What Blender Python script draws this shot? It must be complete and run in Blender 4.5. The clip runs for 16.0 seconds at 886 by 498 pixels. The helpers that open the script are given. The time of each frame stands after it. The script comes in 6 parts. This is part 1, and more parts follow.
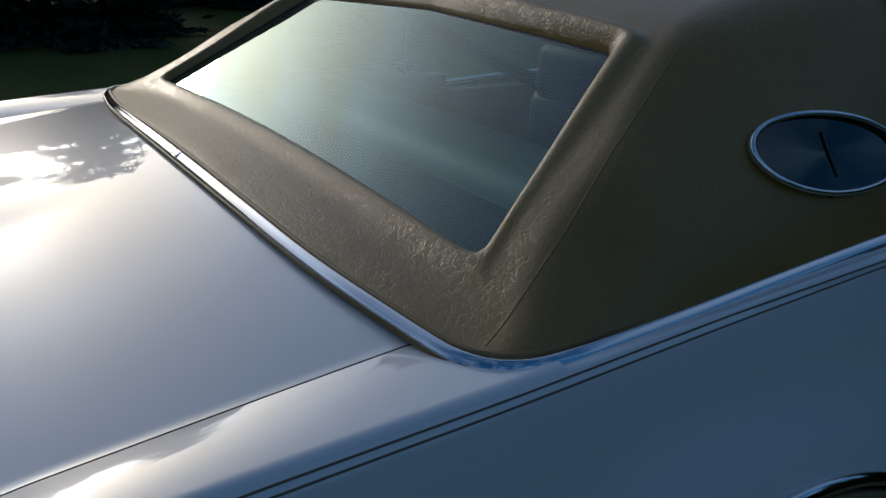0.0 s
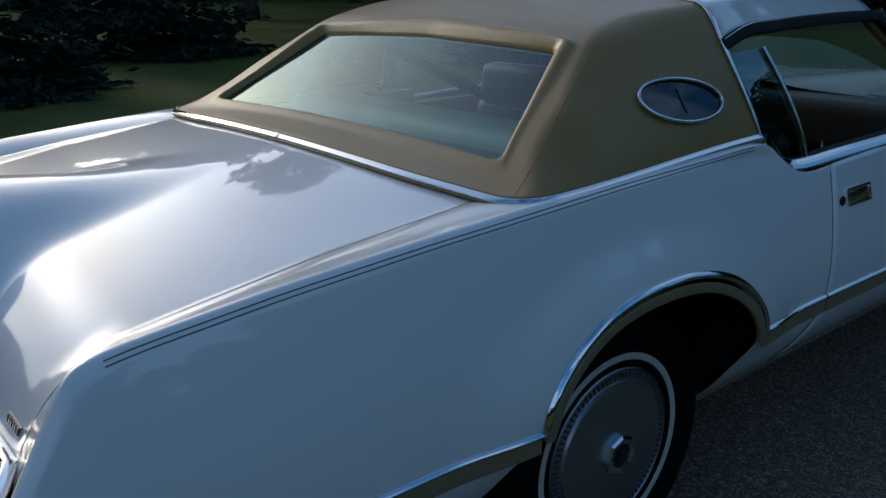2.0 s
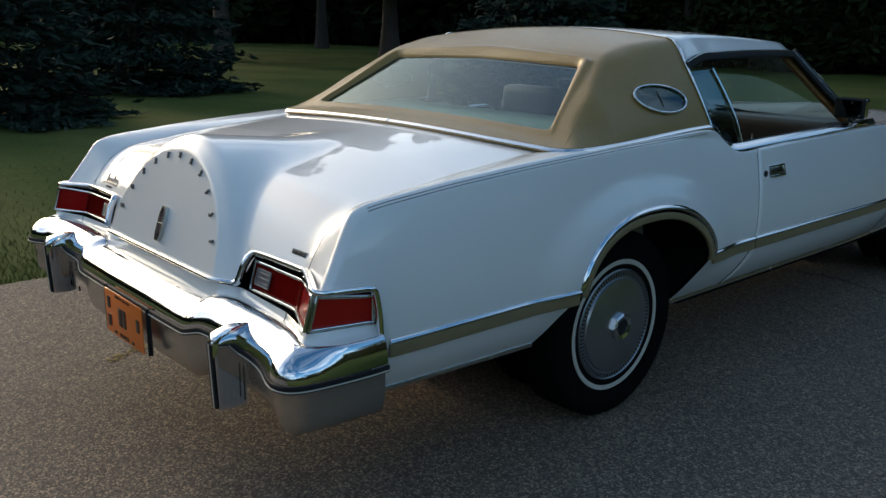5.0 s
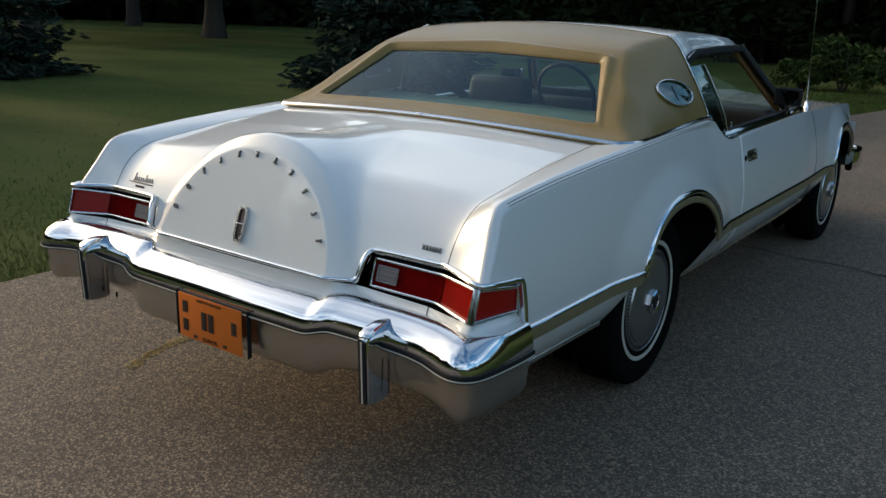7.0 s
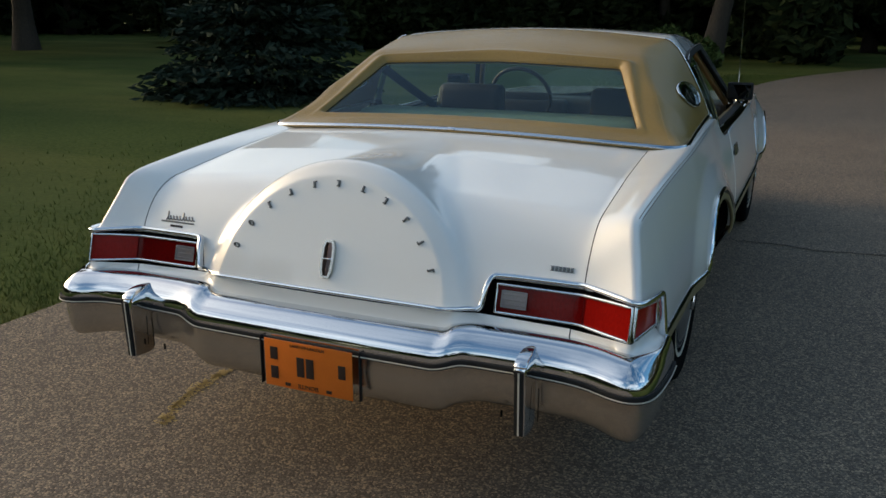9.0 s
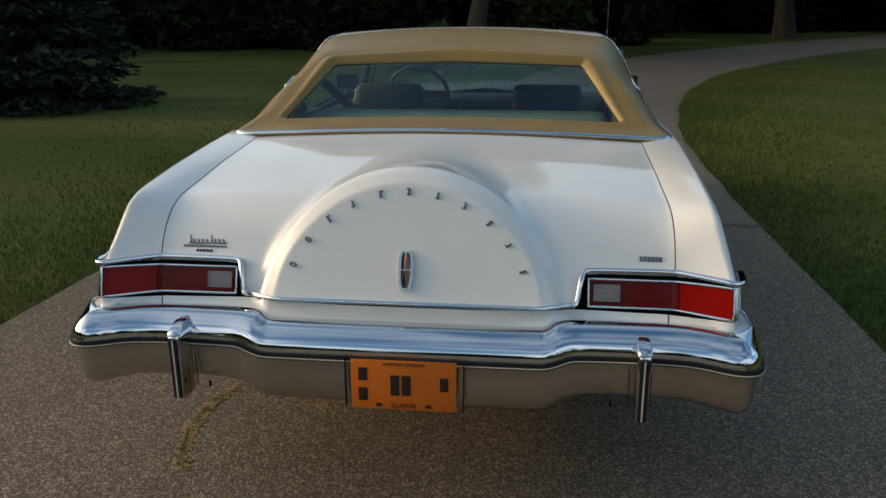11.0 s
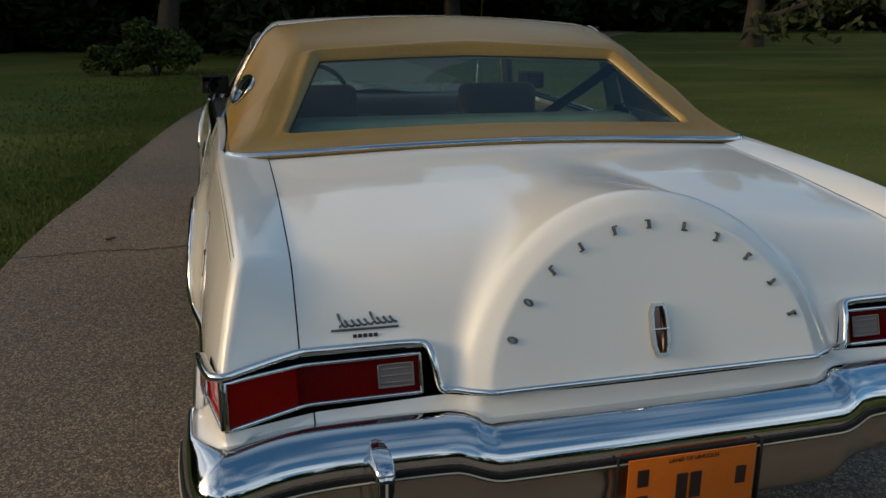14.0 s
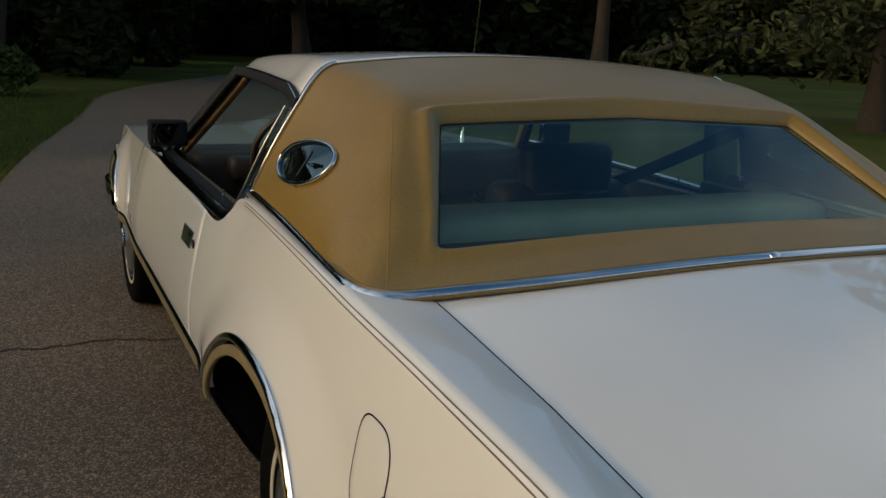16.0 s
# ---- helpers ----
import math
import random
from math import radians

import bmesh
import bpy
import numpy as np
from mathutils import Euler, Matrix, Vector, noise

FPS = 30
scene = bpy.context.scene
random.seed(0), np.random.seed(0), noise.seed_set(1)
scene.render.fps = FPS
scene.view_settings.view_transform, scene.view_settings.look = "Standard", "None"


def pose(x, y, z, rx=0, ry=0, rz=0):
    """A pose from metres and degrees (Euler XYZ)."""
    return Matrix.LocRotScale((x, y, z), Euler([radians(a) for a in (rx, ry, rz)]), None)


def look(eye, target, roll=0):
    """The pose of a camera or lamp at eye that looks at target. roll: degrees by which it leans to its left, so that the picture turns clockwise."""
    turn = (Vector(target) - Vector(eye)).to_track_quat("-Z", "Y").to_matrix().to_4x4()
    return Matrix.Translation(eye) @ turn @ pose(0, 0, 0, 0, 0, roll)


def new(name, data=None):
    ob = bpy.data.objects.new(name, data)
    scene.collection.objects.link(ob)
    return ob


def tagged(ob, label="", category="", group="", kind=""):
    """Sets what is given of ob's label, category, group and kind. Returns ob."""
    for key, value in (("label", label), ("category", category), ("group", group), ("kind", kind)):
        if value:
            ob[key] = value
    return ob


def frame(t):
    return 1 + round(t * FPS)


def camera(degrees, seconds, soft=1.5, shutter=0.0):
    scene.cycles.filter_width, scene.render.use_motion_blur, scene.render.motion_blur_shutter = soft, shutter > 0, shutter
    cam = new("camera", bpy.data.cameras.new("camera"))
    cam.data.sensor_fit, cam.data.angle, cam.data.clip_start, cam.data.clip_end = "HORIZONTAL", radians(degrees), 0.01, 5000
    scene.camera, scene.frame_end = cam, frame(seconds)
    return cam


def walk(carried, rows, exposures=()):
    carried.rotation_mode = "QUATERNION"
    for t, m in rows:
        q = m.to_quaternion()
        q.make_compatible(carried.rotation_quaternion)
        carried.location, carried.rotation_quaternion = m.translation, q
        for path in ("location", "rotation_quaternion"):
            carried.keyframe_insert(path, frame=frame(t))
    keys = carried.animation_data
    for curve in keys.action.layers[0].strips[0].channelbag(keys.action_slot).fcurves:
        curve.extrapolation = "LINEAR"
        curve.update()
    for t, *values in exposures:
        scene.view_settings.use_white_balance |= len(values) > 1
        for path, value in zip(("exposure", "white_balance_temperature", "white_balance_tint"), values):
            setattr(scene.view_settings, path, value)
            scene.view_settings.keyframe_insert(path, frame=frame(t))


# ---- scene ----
cam = camera(55.2, 16.0)
PATH = [
    (0, (1.477, -0.736, 1.414), (-0.103, 0.27, 0.711), 1.5),
    (0.5, (1.553, -0.931, 1.418), (0.106, 0.249, 0.7), 1.9),
    (1, (1.678, -1.079, 1.431), (0.261, 0.155, 0.745), 0.9),
    (1.5, (1.913, -1.236, 1.424), (0.444, -0.037, 0.787), -0.5),
    (2, (2.042, -1.427, 1.432), (0.557, -0.234, 0.823), -0.7),
    (2.5, (2.151, -1.671, 1.442), (0.727, -0.395, 0.854), -0.1),
    (3, (2.339, -1.823, 1.447), (0.905, -0.543, 0.893), -0.0),
    (3.5, (2.553, -1.961, 1.416), (1.063, -0.719, 0.93), 0.0),
    (4, (2.672, -2.091, 1.394), (1.164, -0.868, 0.913), -0.0),
    (4.2, (2.711, -2.169, 1.386), (1.206, -0.945, 0.902), 0.2),
    (6.3, (2.35, -2.792, 1.395), (1.092, -1.334, 0.858), 1.1),
    (6.5, (2.28, -2.873, 1.399), (1.051, -1.391, 0.859), 1.1),
    (7, (2.096, -3.09, 1.437), (0.975, -1.524, 0.897), 1.8),
    (7.5, (1.954, -3.193, 1.441), (0.894, -1.586, 0.901), 1.3),
    (8, (1.749, -3.251, 1.447), (0.762, -1.597, 0.908), 0.9),
    (8.5, (1.552, -3.306, 1.476), (0.687, -1.586, 0.935), -0.0),
    (9, (1.333, -3.423, 1.473), (0.548, -1.663, 0.937), 0.1),
    (9.2, (1.243, -3.475, 1.484), (0.501, -1.698, 0.942), 0.1),
    (11.3, (0.265, -3.667, 1.49), (0.118, -1.744, 0.959), -0.1),
    (11.5, (0.18, -3.674, 1.471), (0.085, -1.745, 0.951), 0.0),
    (12, (-0.057, -3.596, 1.45), (-0.026, -1.664, 0.931), 0.8),
    (12.5, (-0.287, -3.481, 1.433), (-0.1, -1.567, 0.885), 0.8),
    (13, (-0.533, -3.324, 1.424), (-0.22, -1.432, 0.856), 1.0),
    (13.5, (-0.737, -3.138, 1.407), (-0.298, -1.271, 0.838), 0.8),
    (14, (-0.937, -2.861, 1.423), (-0.418, -1.006, 0.882), 0.5),
    (14.5, (-1.121, -2.599, 1.409), (-0.492, -0.775, 0.881), 0.8),
    (15, (-1.269, -2.289, 1.417), (-0.491, -0.519, 0.902), 2.0),
    (15.5, (-1.323, -1.907, 1.434), (-0.505, -0.149, 0.941), 1.8),
    (16, (-1.396, -1.574, 1.427), (-0.512, 0.158, 0.957), 3.0),
]
walk(cam, [(t, look(eye, target, roll)) for t, eye, target, roll in PATH],
     exposures=[(0.0,-1.12,5550,10),(1.0,-0.57,5700,9),(2.0,-0.28,5720,9),(3.0,0.21,6080,8),(4.0,0.45,6550,8),(7.0,0.68,7600,9),(9.0,0.65,8000,9),(12.5,0.46,8400,10),(14.0,0.2,8300,10),(15.0,-0.18,8300,11),(15.5,-0.22,8200,10),(16.0,-0.1,8000,9)])

# ==== world, sun and exposure ====
SUN_AZ, SUN_EL = 269.0, 16.0          # degrees clockwise from +y, and above the horizon
scene.view_settings.exposure = 0.0
world = bpy.data.worlds.new("evening_sky")
scene.world = world
world.use_nodes = True
wn, wl = world.node_tree.nodes, world.node_tree.links
wn.clear()
w_out = wn.new("ShaderNodeOutputWorld")
w_bg = wn.new("ShaderNodeBackground")
w_sky = wn.new("ShaderNodeTexSky")
w_sky.sky_type = "NISHITA"
w_sky.sun_disc = False
w_sky.sun_elevation, w_sky.sun_rotation = radians(SUN_EL), radians(SUN_AZ)
w_sky.dust_density, w_sky.ozone_density = 3.0, 2.0
w_tc = wn.new("ShaderNodeTexCoord")
w_map = wn.new("ShaderNodeMapping")
w_map.inputs["Scale"].default_value = (1.0, 1.0, 1.7)
w_noise = wn.new("ShaderNodeTexNoise")
w_noise.inputs["Scale"].default_value, w_noise.inputs["Detail"].default_value = 2.8, 5.0
w_noise.inputs["Roughness"].default_value, w_noise.inputs["Distortion"].default_value = 0.5, 0.4
w_ramp = wn.new("ShaderNodeValToRGB")
w_ramp.color_ramp.elements[0].position, w_ramp.color_ramp.elements[1].position = 0.40, 0.64
w_mix = wn.new("ShaderNodeMixRGB")
wl.new(w_tc.outputs["Generated"], w_map.inputs["Vector"])
wl.new(w_map.outputs[0], w_noise.inputs["Vector"])
w_grey = wn.new("ShaderNodeHueSaturation")
w_grey.inputs["Saturation"].default_value, w_grey.inputs["Value"].default_value = 0.55, 1.9
w_add = wn.new("ShaderNodeMixRGB")
w_add.blend_type, w_add.inputs[0].default_value = "ADD", 1.0
w_add.inputs[2].default_value = (2.8, 3.9, 5.4, 1.0)
wl.new(w_sky.outputs[0], w_grey.inputs["Color"])
wl.new(w_grey.outputs[0], w_add.inputs[1])
wl.new(w_noise.outputs[0], w_ramp.inputs[0])
# the cloud lies low round the sky and opens to blue overhead
w_up = wn.new("ShaderNodeVectorMath")
w_up.operation = "DOT_PRODUCT"
w_up.inputs[1].default_value = (0.0, 0.0, 1.0)
w_high = wn.new("ShaderNodeMapRange")
w_high.interpolation_type = "SMOOTHSTEP"
w_high.inputs["From Min"].default_value, w_high.inputs["From Max"].default_value = 0.42, 0.90
w_high.inputs["To Min"].default_value, w_high.inputs["To Max"].default_value = 1.0, 0.42
w_thin = wn.new("ShaderNodeMath")
w_thin.operation = "MULTIPLY"
wl.new(w_tc.outputs["Generated"], w_up.inputs[0])
wl.new(w_up.outputs["Value"], w_high.inputs["Value"])
wl.new(w_ramp.outputs[0], w_thin.inputs[0])
wl.new(w_high.outputs[0], w_thin.inputs[1])
wl.new(w_thin.outputs[0], w_mix.inputs[0])
w_blue = wn.new("ShaderNodeHueSaturation")
w_blue.inputs["Saturation"].default_value, w_blue.inputs["Value"].default_value = 1.36, 1.8
wl.new(w_sky.outputs[0], w_blue.inputs["Color"])
wl.new(w_blue.outputs[0], w_mix.inputs[1])
wl.new(w_add.outputs[0], w_mix.inputs[2])
# thin cloud scatters the low sun forward, so that the sky brightens softly towards it
sun_way = Vector((math.sin(radians(SUN_AZ)) * math.cos(radians(SUN_EL)), math.cos(radians(SUN_AZ)) * math.cos(radians(SUN_EL)), math.sin(radians(SUN_EL))))
w_dot = wn.new("ShaderNodeVectorMath")
w_dot.operation = "DOT_PRODUCT"
w_dot.inputs[1].default_value = sun_way
w_pos = wn.new("ShaderNodeMath")
w_pos.operation = "MAXIMUM"
w_pos.inputs[1].default_value = 0.0
w_pow = wn.new("ShaderNodeMath")
w_pow.operation = "POWER"
w_pow.inputs[1].default_value = 36.0
w_var = wn.new("ShaderNodeMath")
w_var.operation = "MULTIPLY_ADD"
w_var.inputs[1].default_value, w_var.inputs[2].default_value = 1.6, 0.1
w_amt = wn.new("ShaderNodeMath")
w_amt.operation = "MULTIPLY"
w_halo = wn.new("ShaderNodeMixRGB")
w_halo.blend_type = "ADD"
w_halo.inputs[2].default_value = (19.0, 17.0, 13.9, 1.0)
wl.new(w_tc.outputs["Generated"], w_dot.inputs[0])
wl.new(w_dot.outputs["Value"], w_pos.inputs[0])
wl.new(w_pos.outputs[0], w_pow.inputs[0])
wl.new(w_noise.outputs[0], w_var.inputs[0])
wl.new(w_pow.outputs[0], w_amt.inputs[0])
wl.new(w_var.outputs[0], w_amt.inputs[1])
wl.new(w_amt.outputs[0], w_halo.inputs[0])
wl.new(w_mix.outputs[0], w_halo.inputs[1])
wl.new(w_halo.outputs[0], w_bg.inputs[0])
w_bg.inputs[1].default_value = 0.09
wl.new(w_bg.outputs[0], w_out.inputs[0])

sun_data = bpy.data.lights.new("sun", "SUN")
sun_data.energy, sun_data.angle, sun_data.color = 0.55, radians(5.0), (1.0, 0.80, 0.56)
sun = new("sun", sun_data)
sun.matrix_world = look(sun_way * 60, (0, 0, 0))


# ==== materials ====
def material(name, dark, light, rough=0.5, metal=0.0, scale=20.0, fine=200.0, bump=0.0, bump_scale=None, coat=0.0, by_object=0.0, by_island=0.0,
             rough_var=0.0, spec=0.5, stretch=(1, 1, 1)):
    """A surface whose colour wanders between two tones at two scales, with fine relief."""
    m = bpy.data.materials.new(name)
    m.use_nodes = True
    nt = m.node_tree
    n, ln = nt.nodes, nt.links
    b = n["Principled BSDF"]
    tc = n.new("ShaderNodeTexCoord")
    mp = n.new("ShaderNodeMapping")
    mp.inputs["Scale"].default_value = stretch
    ln.new(tc.outputs["Object"], mp.inputs["Vector"])
    big = n.new("ShaderNodeTexNoise")
    big.inputs["Scale"].default_value, big.inputs["Detail"].default_value = scale, 6.0
    small = n.new("ShaderNodeTexNoise")
    small.inputs["Scale"].default_value, small.inputs["Detail"].default_value = fine, 3.0
    for k in (big, small):
        ln.new(mp.outputs[0], k.inputs["Vector"])
    mix = n.new("ShaderNodeMath")
    mix.operation = "MULTIPLY_ADD"
    mix.inputs[1].default_value = 0.45
    half = n.new("ShaderNodeMath")
    half.operation = "MULTIPLY"
    half.inputs[1].default_value = 0.55
    ln.new(small.outputs[0], half.inputs[0])
    ln.new(big.outputs[0], mix.inputs[0])
    ln.new(half.outputs[0], mix.inputs[2])
    value = mix.outputs[0]
    for kind, amount in (("object", by_object), ("island", by_island)):
        if amount:
            src = n.new("ShaderNodeObjectInfo") if kind == "object" else n.new("ShaderNodeNewGeometry")
            add = n.new("ShaderNodeMath")
            add.operation = "MULTIPLY_ADD"
            add.inputs[1].default_value = amount
            sub = n.new("ShaderNodeMath")
            sub.operation = "SUBTRACT"
            sub.inputs[1].default_value = amount / 2
            ln.new(src.outputs["Random" if kind == "object" else "Random Per Island"], add.inputs[0])
            ln.new(value, sub.inputs[0])
            ln.new(sub.outputs[0], add.inputs[2])
            value = add.outputs[0]
    ramp = n.new("ShaderNodeValToRGB")
    ramp.color_ramp.elements[0].position, ramp.color_ramp.elements[1].position = 0.3, 0.7
    ramp.color_ramp.elements[0].color, ramp.color_ramp.elements[1].color = (*dark, 1), (*light, 1)
    ln.new(value, ramp.inputs[0])
    ln.new(ramp.outputs[0], b.inputs["Base Color"])
    b.inputs["Metallic"].default_value = metal
    b.inputs["Specular IOR Level"].default_value = spec
    b.inputs["Roughness"].default_value = rough
    if rough_var:
        ma = n.new("ShaderNodeMath")
        ma.operation = "MULTIPLY_ADD"
        ma.inputs[1].default_value, ma.inputs[2].default_value = rough_var, rough - rough_var / 2
        ln.new(big.outputs[0], ma.inputs[0])
        ln.new(ma.outputs[0], b.inputs["Roughness"])
    b.inputs["Coat Weight"].default_value = coat
    b.inputs["Coat Roughness"].default_value = 0.03
    if bump:
        bp = n.new("ShaderNodeBump")
        bp.inputs["Strength"].default_value, bp.inputs["Distance"].default_value = bump, 0.01
        src = small
        if bump_scale:
            src = n.new("ShaderNodeTexNoise")
            src.inputs["Scale"].default_value, src.inputs["Detail"].default_value = bump_scale, 4.0
            ln.new(mp.outputs[0], src.inputs["Vector"])
        ln.new(src.outputs[0], bp.inputs["Height"])
        ln.new(bp.outputs[0], b.inputs["Normal"])
    return m


def glass_material(name, tint, rough=0.0, index=1.6):
    """Thin tinted sheet glass: light passes straight through, and the surface mirrors at grazing angles."""
    m = bpy.data.materials.new(name)
    m.use_nodes = True
    n, ln = m.node_tree.nodes, m.node_tree.links
    n.clear()
    out = n.new("ShaderNodeOutputMaterial")
    tr = n.new("ShaderNodeBsdfTransparent")
    tr.inputs[0].default_value = (*tint, 1)
    gl = n.new("ShaderNodeBsdfGlossy")
    gl.inputs["Roughness"].default_value = rough
    gl.inputs["Color"].default_value = (0.74, 0.93, 0.96, 1)
    lw = n.new("ShaderNodeLayerWeight")
    lw.inputs["Blend"].default_value = 0.5
    pw = n.new("ShaderNodeMath")
    pw.operation = "POWER"
    pw.inputs[1].default_value = 4.0
    straight = ((index - 1) / (index + 1)) ** 2
    fr = n.new("ShaderNodeMath")
    fr.operation = "MULTIPLY_ADD"
    fr.inputs[1].default_value, fr.inputs[2].default_value = 1 - straight, straight
    ln.new(lw.outputs["Facing"], pw.inputs[0])
    ln.new(pw.outputs[0], fr.inputs[0])
    mx = n.new("ShaderNodeMixShader")
    ln.new(fr.outputs[0], mx.inputs[0])
    ln.new(tr.outputs[0], mx.inputs[1])
    ln.new(gl.outputs[0], mx.inputs[2])
    ln.new(mx.outputs[0], out.inputs[0])
    return m


PAINT = material("cream_white_paint", (0.75, 0.735, 0.69), (0.80, 0.785, 0.74), rough=0.34, scale=1.5, fine=900, coat=1.0, rough_var=0.06)


def vinyl_material():
    """Padded vinyl with a fine crinkled grain."""
    m = material("gold_vinyl", (0.206, 0.122, 0.023), (0.286, 0.176, 0.039), rough=0.32, scale=6, fine=160, rough_var=0.12)
    n, ln = m.node_tree.nodes, m.node_tree.links
    mp = next(k for k in n if k.type == "MAPPING")
    heights = []
    for scale, bend in ((24.0, 2.4), (60.0, 1.5)):
        no = n.new("ShaderNodeTexNoise")
        no.inputs["Scale"].default_value, no.inputs["Detail"].default_value, no.inputs["Distortion"].default_value = scale, 2.0, bend
        ln.new(mp.outputs[0], no.inputs["Vector"])
        sub_ = n.new("ShaderNodeMath")
        sub_.operation = "SUBTRACT"
        sub_.inputs[1].default_value = 0.5
        ab = n.new("ShaderNodeMath")
        ab.operation = "ABSOLUTE"
        cl = n.new("ShaderNodeMath")
        cl.operation = "MINIMUM"
        cl.inputs[1].default_value = 0.045
        ln.new(no.outputs[0], sub_.inputs[0])
        ln.new(sub_.outputs[0], ab.inputs[0])
        ln.new(ab.outputs[0], cl.inputs[0])
        heights.append(cl)
    add = n.new("ShaderNodeMath")
    ln.new(heights[0].outputs[0], add.inputs[0])
    ln.new(heights[1].outputs[0], add.inputs[1])
    bp = n.new("ShaderNodeBump")
    bp.inputs["Strength"].default_value, bp.inputs["Distance"].default_value = 0.22, 0.03
    ln.new(add.outputs[0], bp.inputs["Height"])
    ln.new(bp.outputs[0], n["Principled BSDF"].inputs["Normal"])
    return m


VINYL = vinyl_material()
VINYL_SEAM = material("vinyl_stitching", (0.16, 0.10, 0.028), (0.23, 0.145, 0.042), rough=0.5, scale=60, fine=400)
CHROME = material("chrome", (0.64, 0.66, 0.68), (0.74, 0.75, 0.76), rough=0.08, metal=1.0, scale=3, fine=300, rough_var=0.05)
DULL_CHROME = material("dusty_chrome", (0.50, 0.49, 0.46), (0.62, 0.61, 0.58), rough=0.24, metal=1.0, scale=5, fine=120, rough_var=0.2)
SCRIPT_METAL = material("dark_chrome", (0.12, 0.118, 0.115), (0.20, 0.196, 0.19), rough=0.3, metal=1.0, scale=30, fine=300)
DARK_STEEL = material("dull_steel", (0.20, 0.205, 0.21), (0.30, 0.305, 0.31), rough=0.4, metal=1.0, scale=10, fine=300)
STEEL = material("brushed_steel", (0.40, 0.42, 0.44), (0.52, 0.54, 0.56), rough=0.32, metal=1.0, scale=10, fine=300)
RUBBER = material("black_rubber", (0.008, 0.008, 0.008), (0.018, 0.018, 0.018), rough=0.65, spec=0.25, scale=20, fine=300, bump=0.1)
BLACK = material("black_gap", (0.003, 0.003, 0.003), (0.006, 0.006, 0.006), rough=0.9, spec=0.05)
SLOT = material("dark_slot_paint", (0.025, 0.025, 0.026), (0.045, 0.045, 0.046), rough=0.6)
WHITEWALL = material("whitewall_rubber", (0.46, 0.42, 0.34), (0.58, 0.53, 0.44), rough=0.6, scale=30, fine=300)
GOLD_INSERT = material("gold_moulding_vinyl", (0.19, 0.145, 0.075), (0.25, 0.195, 0.10), rough=0.4, scale=15, fine=300, bump=0.05)
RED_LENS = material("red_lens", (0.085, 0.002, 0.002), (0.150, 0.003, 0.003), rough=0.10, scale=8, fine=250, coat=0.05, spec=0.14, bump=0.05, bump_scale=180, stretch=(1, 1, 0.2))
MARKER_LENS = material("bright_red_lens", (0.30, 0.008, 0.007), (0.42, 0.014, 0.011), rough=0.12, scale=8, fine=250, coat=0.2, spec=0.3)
# same red lens, its colour lightened where it angles outwards to the light
LIT_CORNER_LENS = material("lit_corner_red_lens", (0.20, 0.004, 0.003), (0.30, 0.008, 0.006), rough=0.12, scale=8, fine=250, coat=0.05, spec=0.14, bump=0.05, bump_scale=180, stretch=(1, 1, 0.2))
TYRE = material("tyre_rubber", (0.003, 0.003, 0.003), (0.007, 0.007, 0.0065), rough=0.95, spec=0.04, scale=20, fine=300, bump=0.1)
EMBLEM_RED = material("dark_red_enamel", (0.095, 0.060, 0.055), (0.150, 0.095, 0.085), rough=0.2, metal=0.9)
CLEAR_LENS = material("clear_lens", (0.17, 0.145, 0.14), (0.25, 0.215, 0.205), rough=0.2, scale=8, fine=250, coat=0.7)
STRIPE = material("gold_pinstripe", (0.16, 0.12, 0.075), (0.22, 0.17, 0.11), rough=0.4)
PLATE = material("orange_plate", (0.62, 0.13, 0.012), (0.74, 0.17, 0.02), rough=0.35, scale=20, fine=300)
INK = material("plate_ink", (0.02, 0.012, 0.01), (0.04, 0.02, 0.015), rough=0.4)
SEAT = material("dark_brown_leather", (0.030, 0.022, 0.016), (0.055, 0.040, 0.028), rough=0.5, scale=15, fine=200, bump=0.15)
SEAT_CREAM = material("cream_leather", (0.24, 0.25, 0.18), (0.32, 0.33, 0.25), rough=0.5, scale=12, fine=200, bump=0.15)
SHELF = material("dark_green_shelf_cloth", (0.016, 0.026, 0.026), (0.032, 0.046, 0.044), rough=0.7, scale=30, fine=300, bump=0.1)
TRIM_TAN = material("tan_door_trim", (0.20, 0.12, 0.05), (0.28, 0.17, 0.075), rough=0.5, scale=12, fine=200, bump=0.1)
WINDOW = glass_material("tinted_window_glass", (0.66, 0.82, 0.79))
PRIVACY = glass_material("dark_window_glass", (0.15, 0.20, 0.24), index=1.65)
QUARTER_GLASS = glass_material("blue_tinted_pane", (0.20, 0.30, 0.33), index=2.2)
# glass toned nearly black for the dark trees it would mirror
MIRROR = material("mirror_glass", (0.06, 0.065, 0.07), (0.08, 0.085, 0.09), rough=0.02, metal=1.0)


